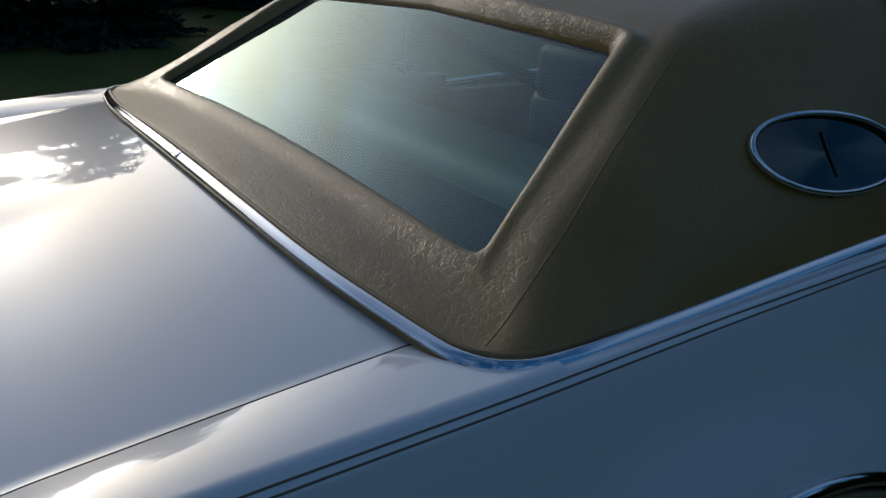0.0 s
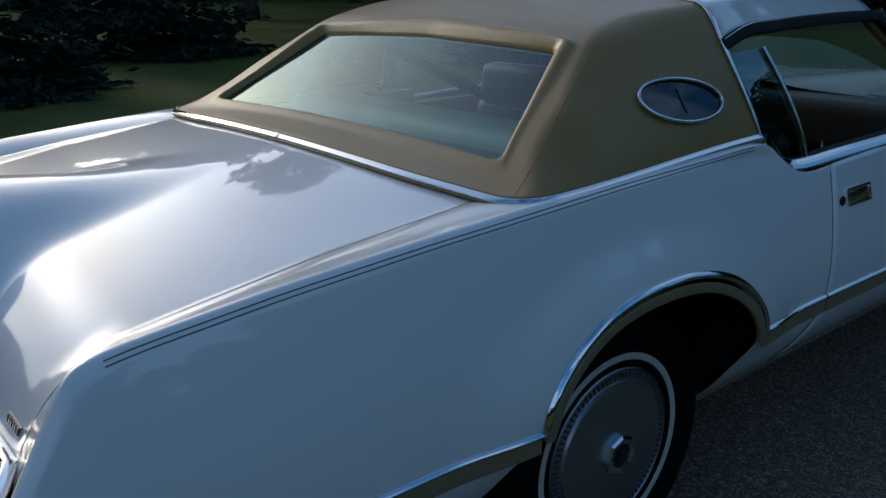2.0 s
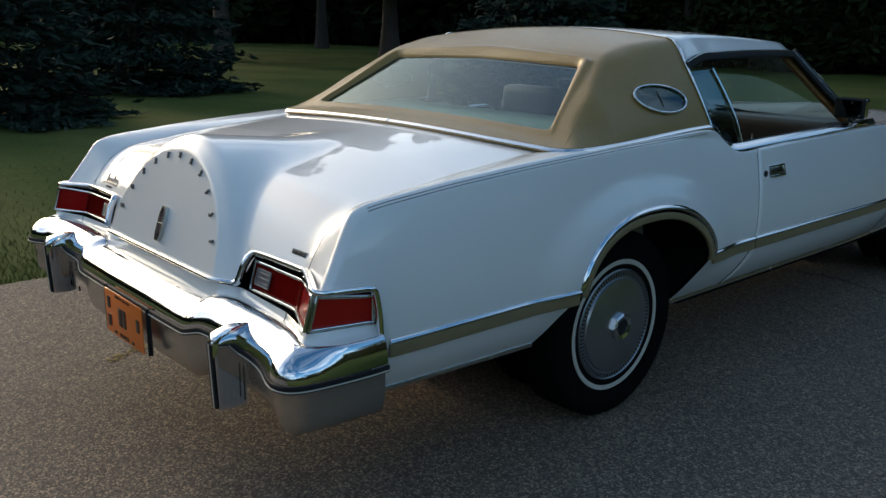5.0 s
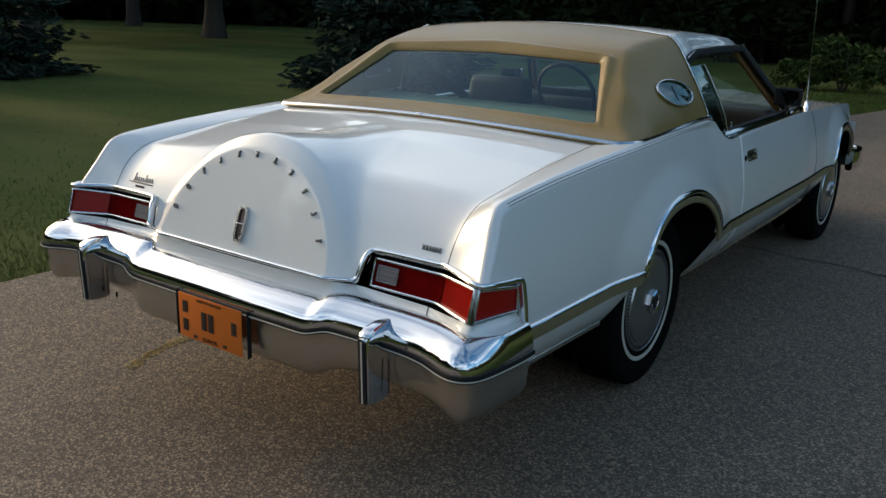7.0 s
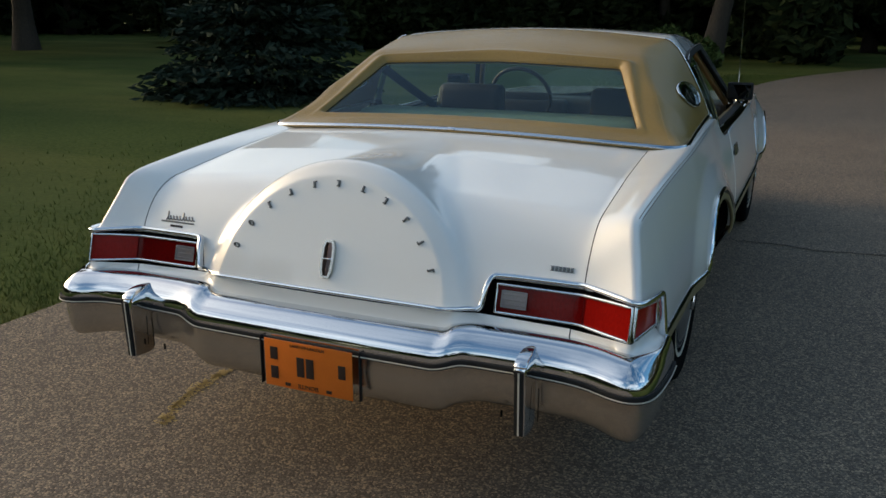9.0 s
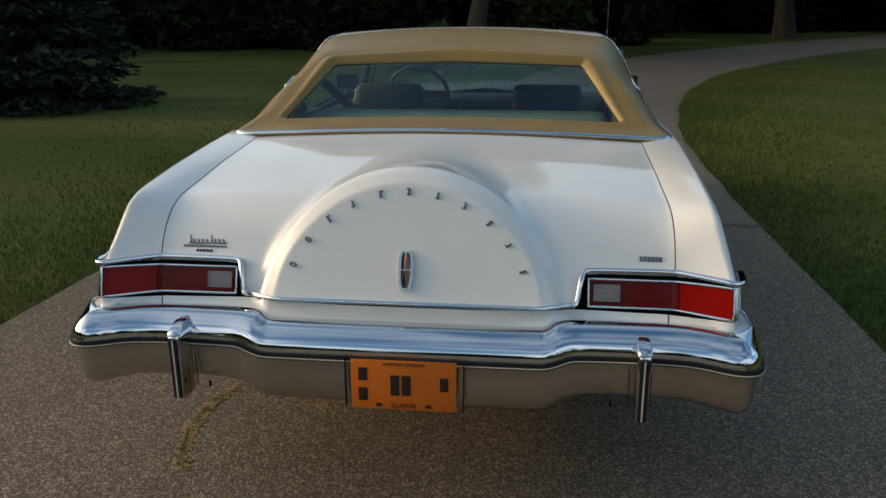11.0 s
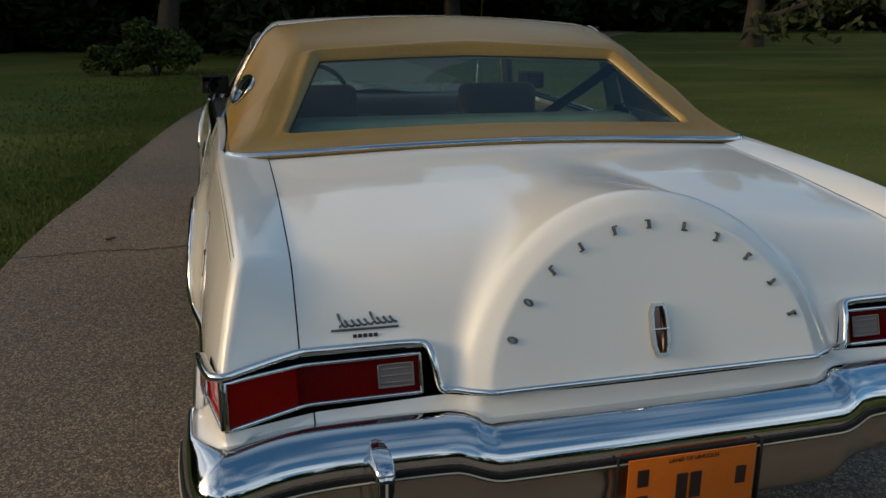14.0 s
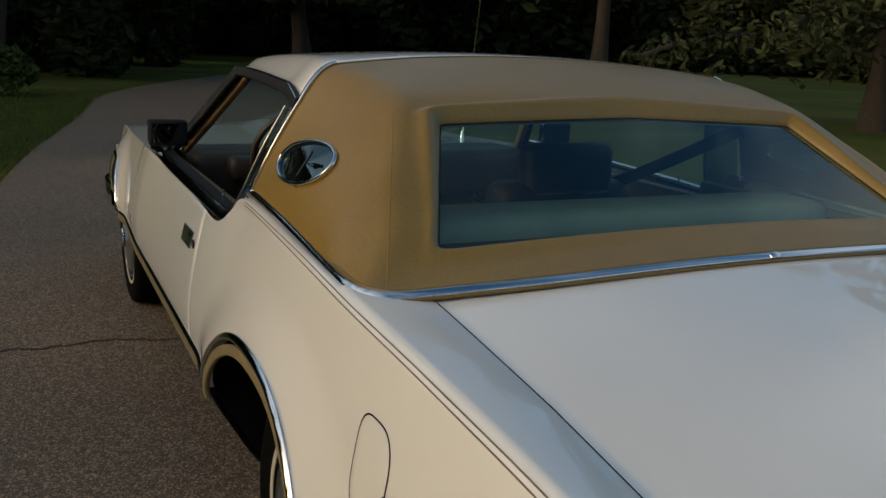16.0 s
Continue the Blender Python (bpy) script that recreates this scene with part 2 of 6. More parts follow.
def asphalt_material():
    """Tarmac with its stone chips showing, paler and darker stones over broad stains."""
    m = material("worn_asphalt", (0.126, 0.096, 0.068), (0.212, 0.164, 0.117), rough=0.85, scale=0.9, fine=30, bump=0.0)
    n, ln = m.node_tree.nodes, m.node_tree.links
    b = n["Principled BSDF"]
    ramp = next(k for k in n if k.type == "VALTORGB")
    vo = n.new("ShaderNodeTexVoronoi")
    vo.inputs["Scale"].default_value, vo.inputs["Randomness"].default_value = 150.0, 1.0
    tc = next(k for k in n if k.type == "TEX_COORD")
    ln.new(tc.outputs["Object"], vo.inputs["Vector"])
    sep = n.new("ShaderNodeSeparateColor")
    ln.new(vo.outputs["Color"], sep.inputs[0])
    tone = n.new("ShaderNodeValToRGB")
    tone.color_ramp.elements[0].color, tone.color_ramp.elements[1].color = (0.42, 0.41, 0.41, 1), (2.15, 2.0, 1.82, 1)
    tone.color_ramp.elements[0].position, tone.color_ramp.elements[1].position = 0.15, 1.0
    mid = tone.color_ramp.elements.new(0.7)
    mid.color = (0.88, 0.88, 0.88, 1)
    ln.new(sep.outputs[0], tone.inputs[0])
    mul = n.new("ShaderNodeMixRGB")
    mul.blend_type, mul.inputs[0].default_value = "MULTIPLY", 1.0
    ln.new(ramp.outputs[0], mul.inputs[1])
    ln.new(tone.outputs[0], mul.inputs[2])
    ln.new(mul.outputs[0], b.inputs["Base Color"])
    bp = n.new("ShaderNodeBump")
    bp.inputs["Strength"].default_value, bp.inputs["Distance"].default_value = 0.55, 0.004
    bp.invert = True
    ln.new(vo.outputs["Distance"], bp.inputs["Height"])
    ln.new(bp.outputs[0], b.inputs["Normal"])
    return m


ASPHALT = asphalt_material()
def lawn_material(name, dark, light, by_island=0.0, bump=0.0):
    """Mown grass with straw-coloured swathes that stand in for streaks of low sun."""
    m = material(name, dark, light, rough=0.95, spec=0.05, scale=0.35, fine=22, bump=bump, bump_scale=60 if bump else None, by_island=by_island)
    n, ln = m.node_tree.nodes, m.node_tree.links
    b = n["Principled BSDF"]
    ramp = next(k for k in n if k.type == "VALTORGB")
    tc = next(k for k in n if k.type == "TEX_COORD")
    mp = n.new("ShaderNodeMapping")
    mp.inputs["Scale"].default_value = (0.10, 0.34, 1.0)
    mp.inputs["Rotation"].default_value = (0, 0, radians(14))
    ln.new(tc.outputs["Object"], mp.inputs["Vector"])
    # noise that places the sun streaks painted into the grass colour
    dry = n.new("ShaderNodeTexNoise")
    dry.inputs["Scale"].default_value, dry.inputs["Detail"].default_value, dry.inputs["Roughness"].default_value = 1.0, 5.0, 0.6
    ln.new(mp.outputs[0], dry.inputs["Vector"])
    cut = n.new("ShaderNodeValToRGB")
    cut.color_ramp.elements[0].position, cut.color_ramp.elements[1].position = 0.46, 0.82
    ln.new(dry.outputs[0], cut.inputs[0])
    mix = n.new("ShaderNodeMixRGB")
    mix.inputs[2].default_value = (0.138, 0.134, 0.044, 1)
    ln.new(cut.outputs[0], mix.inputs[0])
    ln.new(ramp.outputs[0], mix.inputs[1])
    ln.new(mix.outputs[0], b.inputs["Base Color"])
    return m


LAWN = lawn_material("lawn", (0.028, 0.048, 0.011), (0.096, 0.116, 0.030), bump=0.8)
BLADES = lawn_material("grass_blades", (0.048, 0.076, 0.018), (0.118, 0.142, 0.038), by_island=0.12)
HANGING_LEAVES = material("hanging_leaves", (0.016, 0.024, 0.010), (0.070, 0.078, 0.034), rough=0.8, spec=0.1, scale=0.8, fine=12, by_island=0.4)
NEEDLES = material("spruce_needles", (0.009, 0.018, 0.012), (0.036, 0.054, 0.038), rough=0.85, spec=0.1, scale=1.5, fine=20, by_island=0.35)
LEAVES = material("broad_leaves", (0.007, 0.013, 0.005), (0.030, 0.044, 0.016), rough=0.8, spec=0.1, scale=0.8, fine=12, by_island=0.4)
BUSH_LEAVES = material("bush_leaves", (0.018, 0.034, 0.009), (0.075, 0.105, 0.028), rough=0.8, spec=0.1, scale=0.8, fine=12, by_island=0.4)
BARK = material("bark", (0.020, 0.015, 0.011), (0.058, 0.045, 0.034), rough=0.9, scale=4, fine=35, bump=0.8, stretch=(1, 1, 0.25))
DRY_LEAF = material("dry_leaf", (0.035, 0.022, 0.012), (0.09, 0.055, 0.028), rough=0.8, scale=40, fine=200, bump=0.2)
CRACK = material("dirt_in_crack", (0.035, 0.030, 0.024), (0.085, 0.072, 0.056), rough=0.95, spec=0.1, scale=14, fine=90)
YELLOW_PAINT = material("worn_yellow_paint", (0.32, 0.235, 0.105), (0.49, 0.34, 0.115), rough=0.85, scale=40, fine=150)


# ==== mesh tools ====
def catmull(pts, n):
    """A smooth curve of n points, evenly spaced along its length, through the control points."""
    p = np.array(pts, float)
    p = np.vstack([2 * p[0] - p[1], p, 2 * p[-1] - p[-2]])
    out = []
    for i in range(1, len(p) - 2):
        t = np.linspace(0, 1, 24, endpoint=False)[:, None]
        a, b, c, d = p[i - 1], p[i], p[i + 1], p[i + 2]
        out.append(0.5 * (2 * b + (c - a) * t + (2 * a - 5 * b + 4 * c - d) * t ** 2 + (3 * b - a - 3 * c + d) * t ** 3))
    out.append(p[-2][None])
    return resample(np.vstack(out), n)


def resample(p, n):
    s = np.concatenate([[0], np.cumsum(np.linalg.norm(np.diff(p, axis=0), axis=1))])
    u = np.linspace(0, s[-1], n)
    return np.stack([np.interp(u, s, p[:, k]) for k in range(p.shape[1])], axis=1)


def grid(P, wrap=False):
    """A sheet of quads over an array of points."""
    n, m = P.shape[:2]
    idx = np.arange(n * m).reshape(n, m)
    if wrap:
        idx = np.vstack([idx, idx[:1]])
    f = np.stack([idx[:-1, :-1], idx[1:, :-1], idx[1:, 1:], idx[:-1, 1:]], axis=-1).reshape(-1, 4)
    return P.reshape(-1, 3), f.tolist()


def join(*shapes):
    vs, fs, k = [], [], 0
    for v, f in shapes:
        vs.append(np.asarray(v, float))
        fs += [[i + k for i in q] for q in f]
        k += len(v)
    return np.vstack(vs), fs


def sweep(path, normal, prof, closed=False):
    """A closed profile of (out, across) carried along a path whose outward direction is given."""
    path, normal = np.asarray(path, float), np.asarray(normal, float)
    if normal.ndim == 1:
        normal = np.tile(normal, (len(path), 1))
    tan = np.roll(path, -1, 0) - np.roll(path, 1, 0) if closed else np.gradient(path, axis=0)
    tan /= np.linalg.norm(tan, axis=1)[:, None]
    normal = normal - (normal * tan).sum(1)[:, None] * tan
    normal /= np.linalg.norm(normal, axis=1)[:, None]
    side = np.cross(tan, normal)
    prof = np.asarray(prof, float)
    P = path[:, None] + prof[None, :, :1] * normal[:, None] + prof[None, :, 1:] * side[:, None]
    n, m = P.shape[:2]
    idx = np.arange(n * m).reshape(n, m)
    idx = np.hstack([idx, idx[:, :1]])
    if closed:
        idx = np.vstack([idx, idx[:1]])
    f = np.stack([idx[:-1, :-1], idx[1:, :-1], idx[1:, 1:], idx[:-1, 1:]], axis=-1).reshape(-1, 4).tolist()
    if not closed:
        f += [list(range(m))[::-1], list(range((n - 1) * m, n * m))]
    return P.reshape(-1, 3), f


def round_rect(w, d, r=0.3, n=3):
    """A rounded profile: out from 0 to d, w across."""
    r = r * min(w, d)
    pts = []
    for cx, cy, a0 in ((d - r, w / 2 - r, 0), (r, w / 2 - r, 90), (r, -w / 2 + r, 180), (d - r, -w / 2 + r, 270)):
        for k in range(n + 1):
            a = radians(a0 + 90 * k / n)
            pts.append((cx + r * math.cos(a), cy + r * math.sin(a)))
    return pts


def tube(path, r, n=8):
    path = np.asarray(path, float)
    t = path[-1] - path[0]
    up = np.array((0, 0, 1.0)) if abs(t[2]) < 0.8 * np.linalg.norm(t) else np.array((1.0, 0, 0))
    return sweep(path, up, [(r * math.cos(2 * math.pi * k / n), r * math.sin(2 * math.pi * k / n)) for k in range(n)])


def lathe(prof, centre, axis="x", segs=48, sign=1.0):
    """Turns (radius, along) points round an axis through the centre."""
    a = np.linspace(0, 2 * math.pi, segs, endpoint=False)
    prof = np.asarray(prof, float)
    r, h = prof[None, :, 0], prof[None, :, 1] * sign
    c, s = np.cos(a)[:, None], np.sin(a)[:, None]
    z0 = np.zeros_like(r * c)
    P = {"x": (h + z0, r * c, r * s), "y": (r * c, h + z0, r * s), "z": (r * c, r * s, h + z0)}[axis]
    return grid(np.stack(P, -1) + np.asarray(centre), wrap=True)


def box(centre, size, bevel=0.0, segs=2):
    bm = bmesh.new()
    bmesh.ops.create_cube(bm, size=1)
    bmesh.ops.scale(bm, vec=size, verts=bm.verts)
    if bevel:
        bmesh.ops.bevel(bm, geom=bm.edges[:], offset=bevel, segments=segs, affect="EDGES", profile=0.6)
    bm.verts.index_update()
    v = np.array([x.co for x in bm.verts]) + np.asarray(centre)
    f = [[x.index for x in q.verts] for q in bm.faces]
    bm.free()
    return v, f


def turned(shape, m):
    v, f = shape
    v = np.asarray(v)
    return np.c_[v, np.ones(len(v))] @ np.array(m).T[:, :3], f


def mirrored(shape):
    v, f = shape
    return np.asarray(v) * (-1, 1, 1), [q[::-1] for q in f]


def part(name, shape, mat, parent=None, label="", smooth=True, thick=0.0, out_from=None, angle=40):
    """Links a shape as ONE mesh object, under a thing or a part."""
    v, f = shape
    me = bpy.data.meshes.new(name)
    me.from_pydata(np.asarray(v, float).tolist(), [], f)
    if out_from is not None:
        bm = bmesh.new()
        bm.from_mesh(me)
        bm.normal_update()
        c = Vector(out_from)
        if sum((q.calc_center_median() - c).dot(q.normal) * q.calc_area() for q in bm.faces) < 0:
            bmesh.ops.reverse_faces(bm, faces=bm.faces[:])
        bm.to_mesh(me)
        bm.free()
    if smooth:
        me.polygons.foreach_set("use_smooth", [True] * len(me.polygons))
        me.set_sharp_from_angle(angle=radians(angle))
    me.materials.append(mat)
    ob = new(name, me)
    if parent:
        ob.parent = parent
    if thick:
        s = ob.modifiers.new("thickness", "SOLIDIFY")
        s.thickness, s.offset = thick, -1
    if label:
        ob["label"] = label
    return ob


def thing(name, label, category, group="", kind="", at=(0, 0, 0)):
    ob = new(name)
    ob.location = at
    ob.empty_display_size = 0.2
    return tagged(ob, label, category, group, kind)


def smin(a, b, k):
    h = np.clip(0.5 + 0.5 * (b - a) / k, 0, 1)
    return b + (a - b) * h - k * h * (1 - h)


def smax(a, b, k):
    return -smin(-a, -b, k)


def ease(a, b, x):
    t = np.clip((x - a) / (b - a), 0, 1)
    return t * t * (3 - 2 * t)


# ==== ground, road ====
road_left = catmull([(-2.6, -60), (-2.45, -20), (-2.25, -4), (-2.24, -1), (-2.2, 1), (-2.03, 3.2), (-1.8, 5), (-1.45, 8), (-0.55, 13), (0.8, 19.7), (5.2, 28.6), (14, 42), (36, 72)], 220)
road_right = catmull([(1.7, -60), (1.85, -20), (1.93, -4), (1.94, -0.3), (1.95, 3), (2.0, 6), (2.3, 9), (3.2, 13.5), (5.2, 19), (9.6, 27), (18.5, 39.5), (39, 69.5)], 220)


def lawn_sheet():
    xs = np.sign(np.linspace(-1, 1, 121)) * np.abs(np.linspace(-1, 1, 121)) ** 3 * 900
    X, Y = np.meshgrid(xs, xs + 8, indexing="ij")
    Z = -0.035 + 0.0 * X
    far = np.hypot(X, Y - 8)
    for i in range(X.shape[0]):
        for j in range(X.shape[1]):
            if 90 < far[i, j] < 400:
                Z[i, j] += (noise.noise((X[i, j] * 0.04, Y[i, j] * 0.04, 0)) - 0.1) * 1.2 * min(1, (far[i, j] - 90) / 60)
    return grid(np.stack([X, Y, Z], -1))


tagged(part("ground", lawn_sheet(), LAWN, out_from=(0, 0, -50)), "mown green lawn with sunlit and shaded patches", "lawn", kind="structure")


def road_sheet():
    rows = []
    for i in range(220):
        a, b = road_left[i], road_right[i]
        w = 0.05 * noise.noise((a[0], a[1] * 0.8, 3)), 0.05 * noise.noise((b[0], b[1] * 0.8, 9))
        rows.append([(a[0] + w[0] - 0.03, a[1], -0.05), (a[0] + w[0], a[1], -0.004)] +
                    [(a[0] + (b[0] - a[0]) * u, a[1] + (b[1] - a[1]) * u, 0.0) for u in np.linspace(0.02, 0.98, 10)] +
                    [(b[0] + w[1], b[1], -0.004), (b[0] + w[1] + 0.03, b[1], -0.05)])
    return grid(np.array(rows))


tagged(part("road", road_sheet(), ASPHALT, out_from=(0, 10, -50)), "worn grey-brown asphalt driveway between lawns", "driveway", kind="structure")

# ==== the car: curves of the body ====
car = thing("car", "cream white vintage luxury coupe with gold vinyl roof parked on driveway", "car")


def curve1(*pts):
    a = np.array(pts, float)

    def f(y):
        return np.interp(y, a[:, 0], a[:, 1])
    return lambda y: (f(y - 0.04) + f(y - 0.02) + f(y) + f(y + 0.02) + f(y + 0.04)) / 5


crease_z = curve1((-1.3, 0.915), (-1.15, 0.938), (-0.83, 0.970), (-0.55, 0.990), (-0.3, 1.004), (0, 1.016), (0.45, 1.026), (0.555, 1.024), (0.60, 1.000), (0.64, 0.955), (0.69, 0.931), (0.76, 0.925), (0.9, 0.934), (1.2, 0.942), (2.0, 0.952), (2.6, 0.93), (3.3, 0.905), (3.6, 0.888), (3.8, 0.862), (3.9, 0.820), (3.97, 0.74))
shape_z = curve1((-1.3, 0.915), (-1.15, 0.938), (-0.83, 0.970), (-0.55, 0.990), (-0.3, 1.004), (0, 1.012), (0.3, 1.008), (0.6, 0.988), (0.9, 0.966), (1.3, 0.953), (2.0, 0.952), (2.6, 0.93), (3.3, 0.905), (3.7, 0.885), (3.88, 0.855), (3.97, 0.80))
crease_x = curve1((-1.3, 0.890), (-1.14, 0.902), (-0.3, 0.916), (0.5, 0.897), (0.9, 0.915), (2, 0.92), (3, 0.875), (3.7, 0.83), (4.0, 0.77))
widest = curve1((-1.3, 0.965), (-1, 0.98), (0, 0.99), (2, 0.985), (3.2, 0.94), (4.0, 0.84))
MOULD = 0.569
ARCHES = (0.045, 3.103)
AW = 0.39


def side_x(y, z):
    zc, xc, xm = shape_z(y), crease_x(y), widest(y)
    t = np.clip((zc - z) / (zc - 0.62), 0, 1)
    x = xc + (xm - xc) * (1 - (1 - t) ** 1.6) - 1.9 * np.clip(0.60 - z, 0, 1) ** 2
    for c in ARCHES:
        q = np.sqrt(((y - c) / AW) ** 2 + ((z - MOULD) / 0.22) ** 2)
        x = x + 0.026 * (1 - ease(1.0, 1.6, q)) * ease(0.45, 0.60, z)
    return x


def arch_z(y, c, w=AW, h=0.22):
    s = np.clip(np.abs((y - c) / w), 0, 1)
    return MOULD + h * (1 - s ** 2.3) ** (1 / 1.8)


def door_seam(z):
    return 0.788 + 0.16 * (z - 0.569)


def side_sheet(ys, low, high, rows=26, bend=None, soft=False):
    P = np.zeros((len(ys), rows, 3))
    for i, y in enumerate(ys):
        top = high(y + float(bend(y, high(y)))) if bend else high(y)
        z = np.linspace(low(y), top, rows)
        if soft:
            z = np.concatenate([np.linspace(low(y), top - 0.045, rows - 12), np.linspace(top - 0.045, top, 13)[1:]])
        yy = np.full(rows, y)
        if bend:
            yy = yy + bend(y, z)
        P[i] = np.stack([side_x(yy, z), yy, z], -1)
    return grid(soften_side(P) if soft else P)


def arch_columns(c):
    return c - AW * np.cos(np.linspace(0, math.pi, 49))


def low_edge(c):
    return lambda y: float(arch_z(y, c)) if abs(y - c) < AW else MOULD


def lip(c, ys, deep=0.018):
    """The turned-in edge of a wheel opening."""
    z = arch_z(ys, c)
    x = side_x(ys, z)
    return grid(np.stack([np.stack([x - d, ys, z - 0.004 * (d > 0)], -1) for d in (0, 0.009, deep)], 1))


tail_edge = catmull([(-0.95, float(crease_z(-0.95))), (-1.06, 0.9465), (-1.13, 0.936), (-1.175, 0.920), (-1.199, 0.892), (-1.226, 0.850), (-1.306, 0.738)], 80)


wing_line = np.vstack([np.stack([np.linspace(0.86, -0.95, 180), crease_z(np.linspace(0.86, -0.95, 180))], 1)[:-1], tail_edge])
wing_tan = np.gradient(wing_line, axis=0)
wing_tan /= np.linalg.norm(wing_tan, axis=1)[:, None]
wing_in = np.stack([-wing_tan[:, 1], wing_tan[:, 0]], 1)                 # in the side's plane, away from the edge


def edge_radius(y):
    """The soft radius of the wing's edge: fullest at the tail, gone beside the door."""
    return 0.004 + 0.018 * (1 - ease(0.30, 0.60, y)) + 0.005 * (1 - ease(-1.22, -1.05, y))


def arc_in(h, R):
    """How far along and how deep a point lies that was at distance h from a sharp edge."""
    th = radians(45) * (1 - np.clip(h / R, 0, 1))
    return np.where(h < R, R - R * np.sin(th), h), np.where(h < R, R - R * np.cos(th), 0.0)


def soften_side(P):
    """Rounds a side panel's points over towards the wing's edge."""
    q = P.reshape(-1, 3)
    k = np.argmin(((q[:, None, 1:] - wing_line[None]) ** 2).sum(-1), 1)
    h = np.maximum(((q[:, 1:] - wing_line[k]) * wing_in[k]).sum(1), 0)
    along, deep = arc_in(h, edge_radius(q[:, 1]))
    out = q.copy()
    out[:, 1:] += wing_in[k] * (along - h)[:, None]
    out[:, 0] -= deep
    return out.reshape(P.shape)


def wing_edge(y):
    """The height of the wing's crease, which drops at the tail."""
    return np.where(np.asarray(y) > -0.95, crease_z(y), np.interp(y, tail_edge[::-1, 0], tail_edge[::-1, 1]))


ys_q = np.concatenate([np.linspace(-1.148, -0.345, 44)[:-1], arch_columns(0.045), np.linspace(0.435, 0.69, 26)[1:]])
quarter = side_sheet(ys_q, low_edge(0.045), lambda y: float(wing_edge(y)), rows=34, bend=lambda y, z: (door_seam(z) - 0.0070 - 0.69) * ease(0.435, 0.69, y), soft=True)


def fender_tip():
    """The end of the rear wing behind the side lamp."""
    P = np.zeros((40, 30, 3))
    for i, y in enumerate(np.linspace(-1.305, -1.148, 40)):
        u = (y + 1.305) / 0.157
        z = np.linspace(0.738 - 0.012 * u, float(wing_edge(y)), 30)
        P[i] = np.stack([side_x(np.full(30, y), z), np.full(30, y), z], -1)
    return grid(soften_side(P))


quarter = join(quarter, fender_tip(), lip(0.045, arch_columns(0.045)))


def lower_sheet(y0, y1, slant0, slant1, zb0, zb1):
    """The sill panel below the moulding, with slanting ends."""
    P = np.zeros((24, 10, 3))
    for i, u in enumerate(np.linspace(0, 1, 24)):
        zb = zb0 + (zb1 - zb0) * u
        for j, v in enumerate(np.linspace(0, 1, 10)):
            z = zb + (MOULD - zb) * v
            a, b = y0 + slant0 * (1 - v), y1 + slant1 * (1 - v)
            y = a + (b - a) * u
            P[i, j] = (side_x(y, z), y, z)
    return grid(P)


sill_rear = lower_sheet(-1.148, -0.345, 0, -0.115, 0.408, 0.386)
sill_quarter = lower_sheet(0.435, 0.79, -0.10, -0.09, 0.358, 0.360)
sill_door = lower_sheet(0.797, 2.25, -0.09, 0, 0.360, 0.356)
sill_front = lower_sheet(2.256, 2.713, 0, -0.08, 0.356, 0.356)
sill_nose = lower_sheet(3.493, 3.95, 0.06, 0, 0.42, 0.45)
door_low = lambda y: MOULD
ys_d = np.linspace(0.70, 2.25, 50)
door = side_sheet(ys_d, door_low, lambda y: float(crease_z(y)), bend=lambda y, z: (door_seam(z) - 0.70) * (1 - ease(0.70, 1.1, y)))
ys_f = np.concatenate([np.linspace(2.257, 2.713, 20)[:-1], arch_columns(3.103), np.linspace(3.493, 3.95, 16)[1:]])
front_wing = join(side_sheet(ys_f, low_edge(3.103), lambda y: float(crease_z(y))), lip(3.103, arch_columns(3.103)), sill_front, sill_nose)

# ==== trunk lid and rear deck ====
NRM = np.array((-1.0, 0.35)) / math.hypot(1, 0.35)            # outward from the spare-wheel disc, in y and z
SLANT = np.array((0.35, 1.0)) / math.hypot(1, 0.35)
DISC = np.array((-1.289, 0.754)) - 0.1455 * SLANT


def deck_top(x, y):
    ax = np.abs(x)
    seam = np.interp(y, (-1.3, -0.98, -0.70, -0.33, 0.0), (0.868, 0.917, 0.956, 0.993, 1.006))
    lid_z = seam + 0.032 * (1 - np.clip(ax / 0.77, 0, 1) ** 2)
    u = np.clip((ax - 0.77) / 0.135, 0, 1)
    return lid_z + (crease_z(y) + 0.004 - seam) * u * (1.6 - 0.6 * u)


def deck_solid(x, y, z):
    ax = np.abs(x)
    w = ease(0.74, 0.95, ax)
    face = y - ((-1.240 + 0.012 * (ax / 0.765) ** 2 + (z - 0.754) * 0.48) * (1 - w) + (-1.203 + (z - 0.887) * 0.62) * w)
    base = smin(deck_top(x, y) - z, face, 0.14 - 0.07 * ease(0.70, 0.88, ax))
    d = (y - DISC[0]) * NRM[0] + (z - DISC[1]) * NRM[1]
    s = (y - DISC[0]) * SLANT[0] + (z - DISC[1]) * SLANT[1]
    r = np.hypot(x, s)
    face_ring = smin(-d, (0.398 - r) * 0.45 - d * 0.893, 0.0012)
    wall = (0.446 - 0.24 * d * np.clip(s / np.maximum(r, 1e-6), 0, 1) ** 2 - r) * 0.972
    return smax(base, smin(face_ring, wall, 0.020), 0.045)


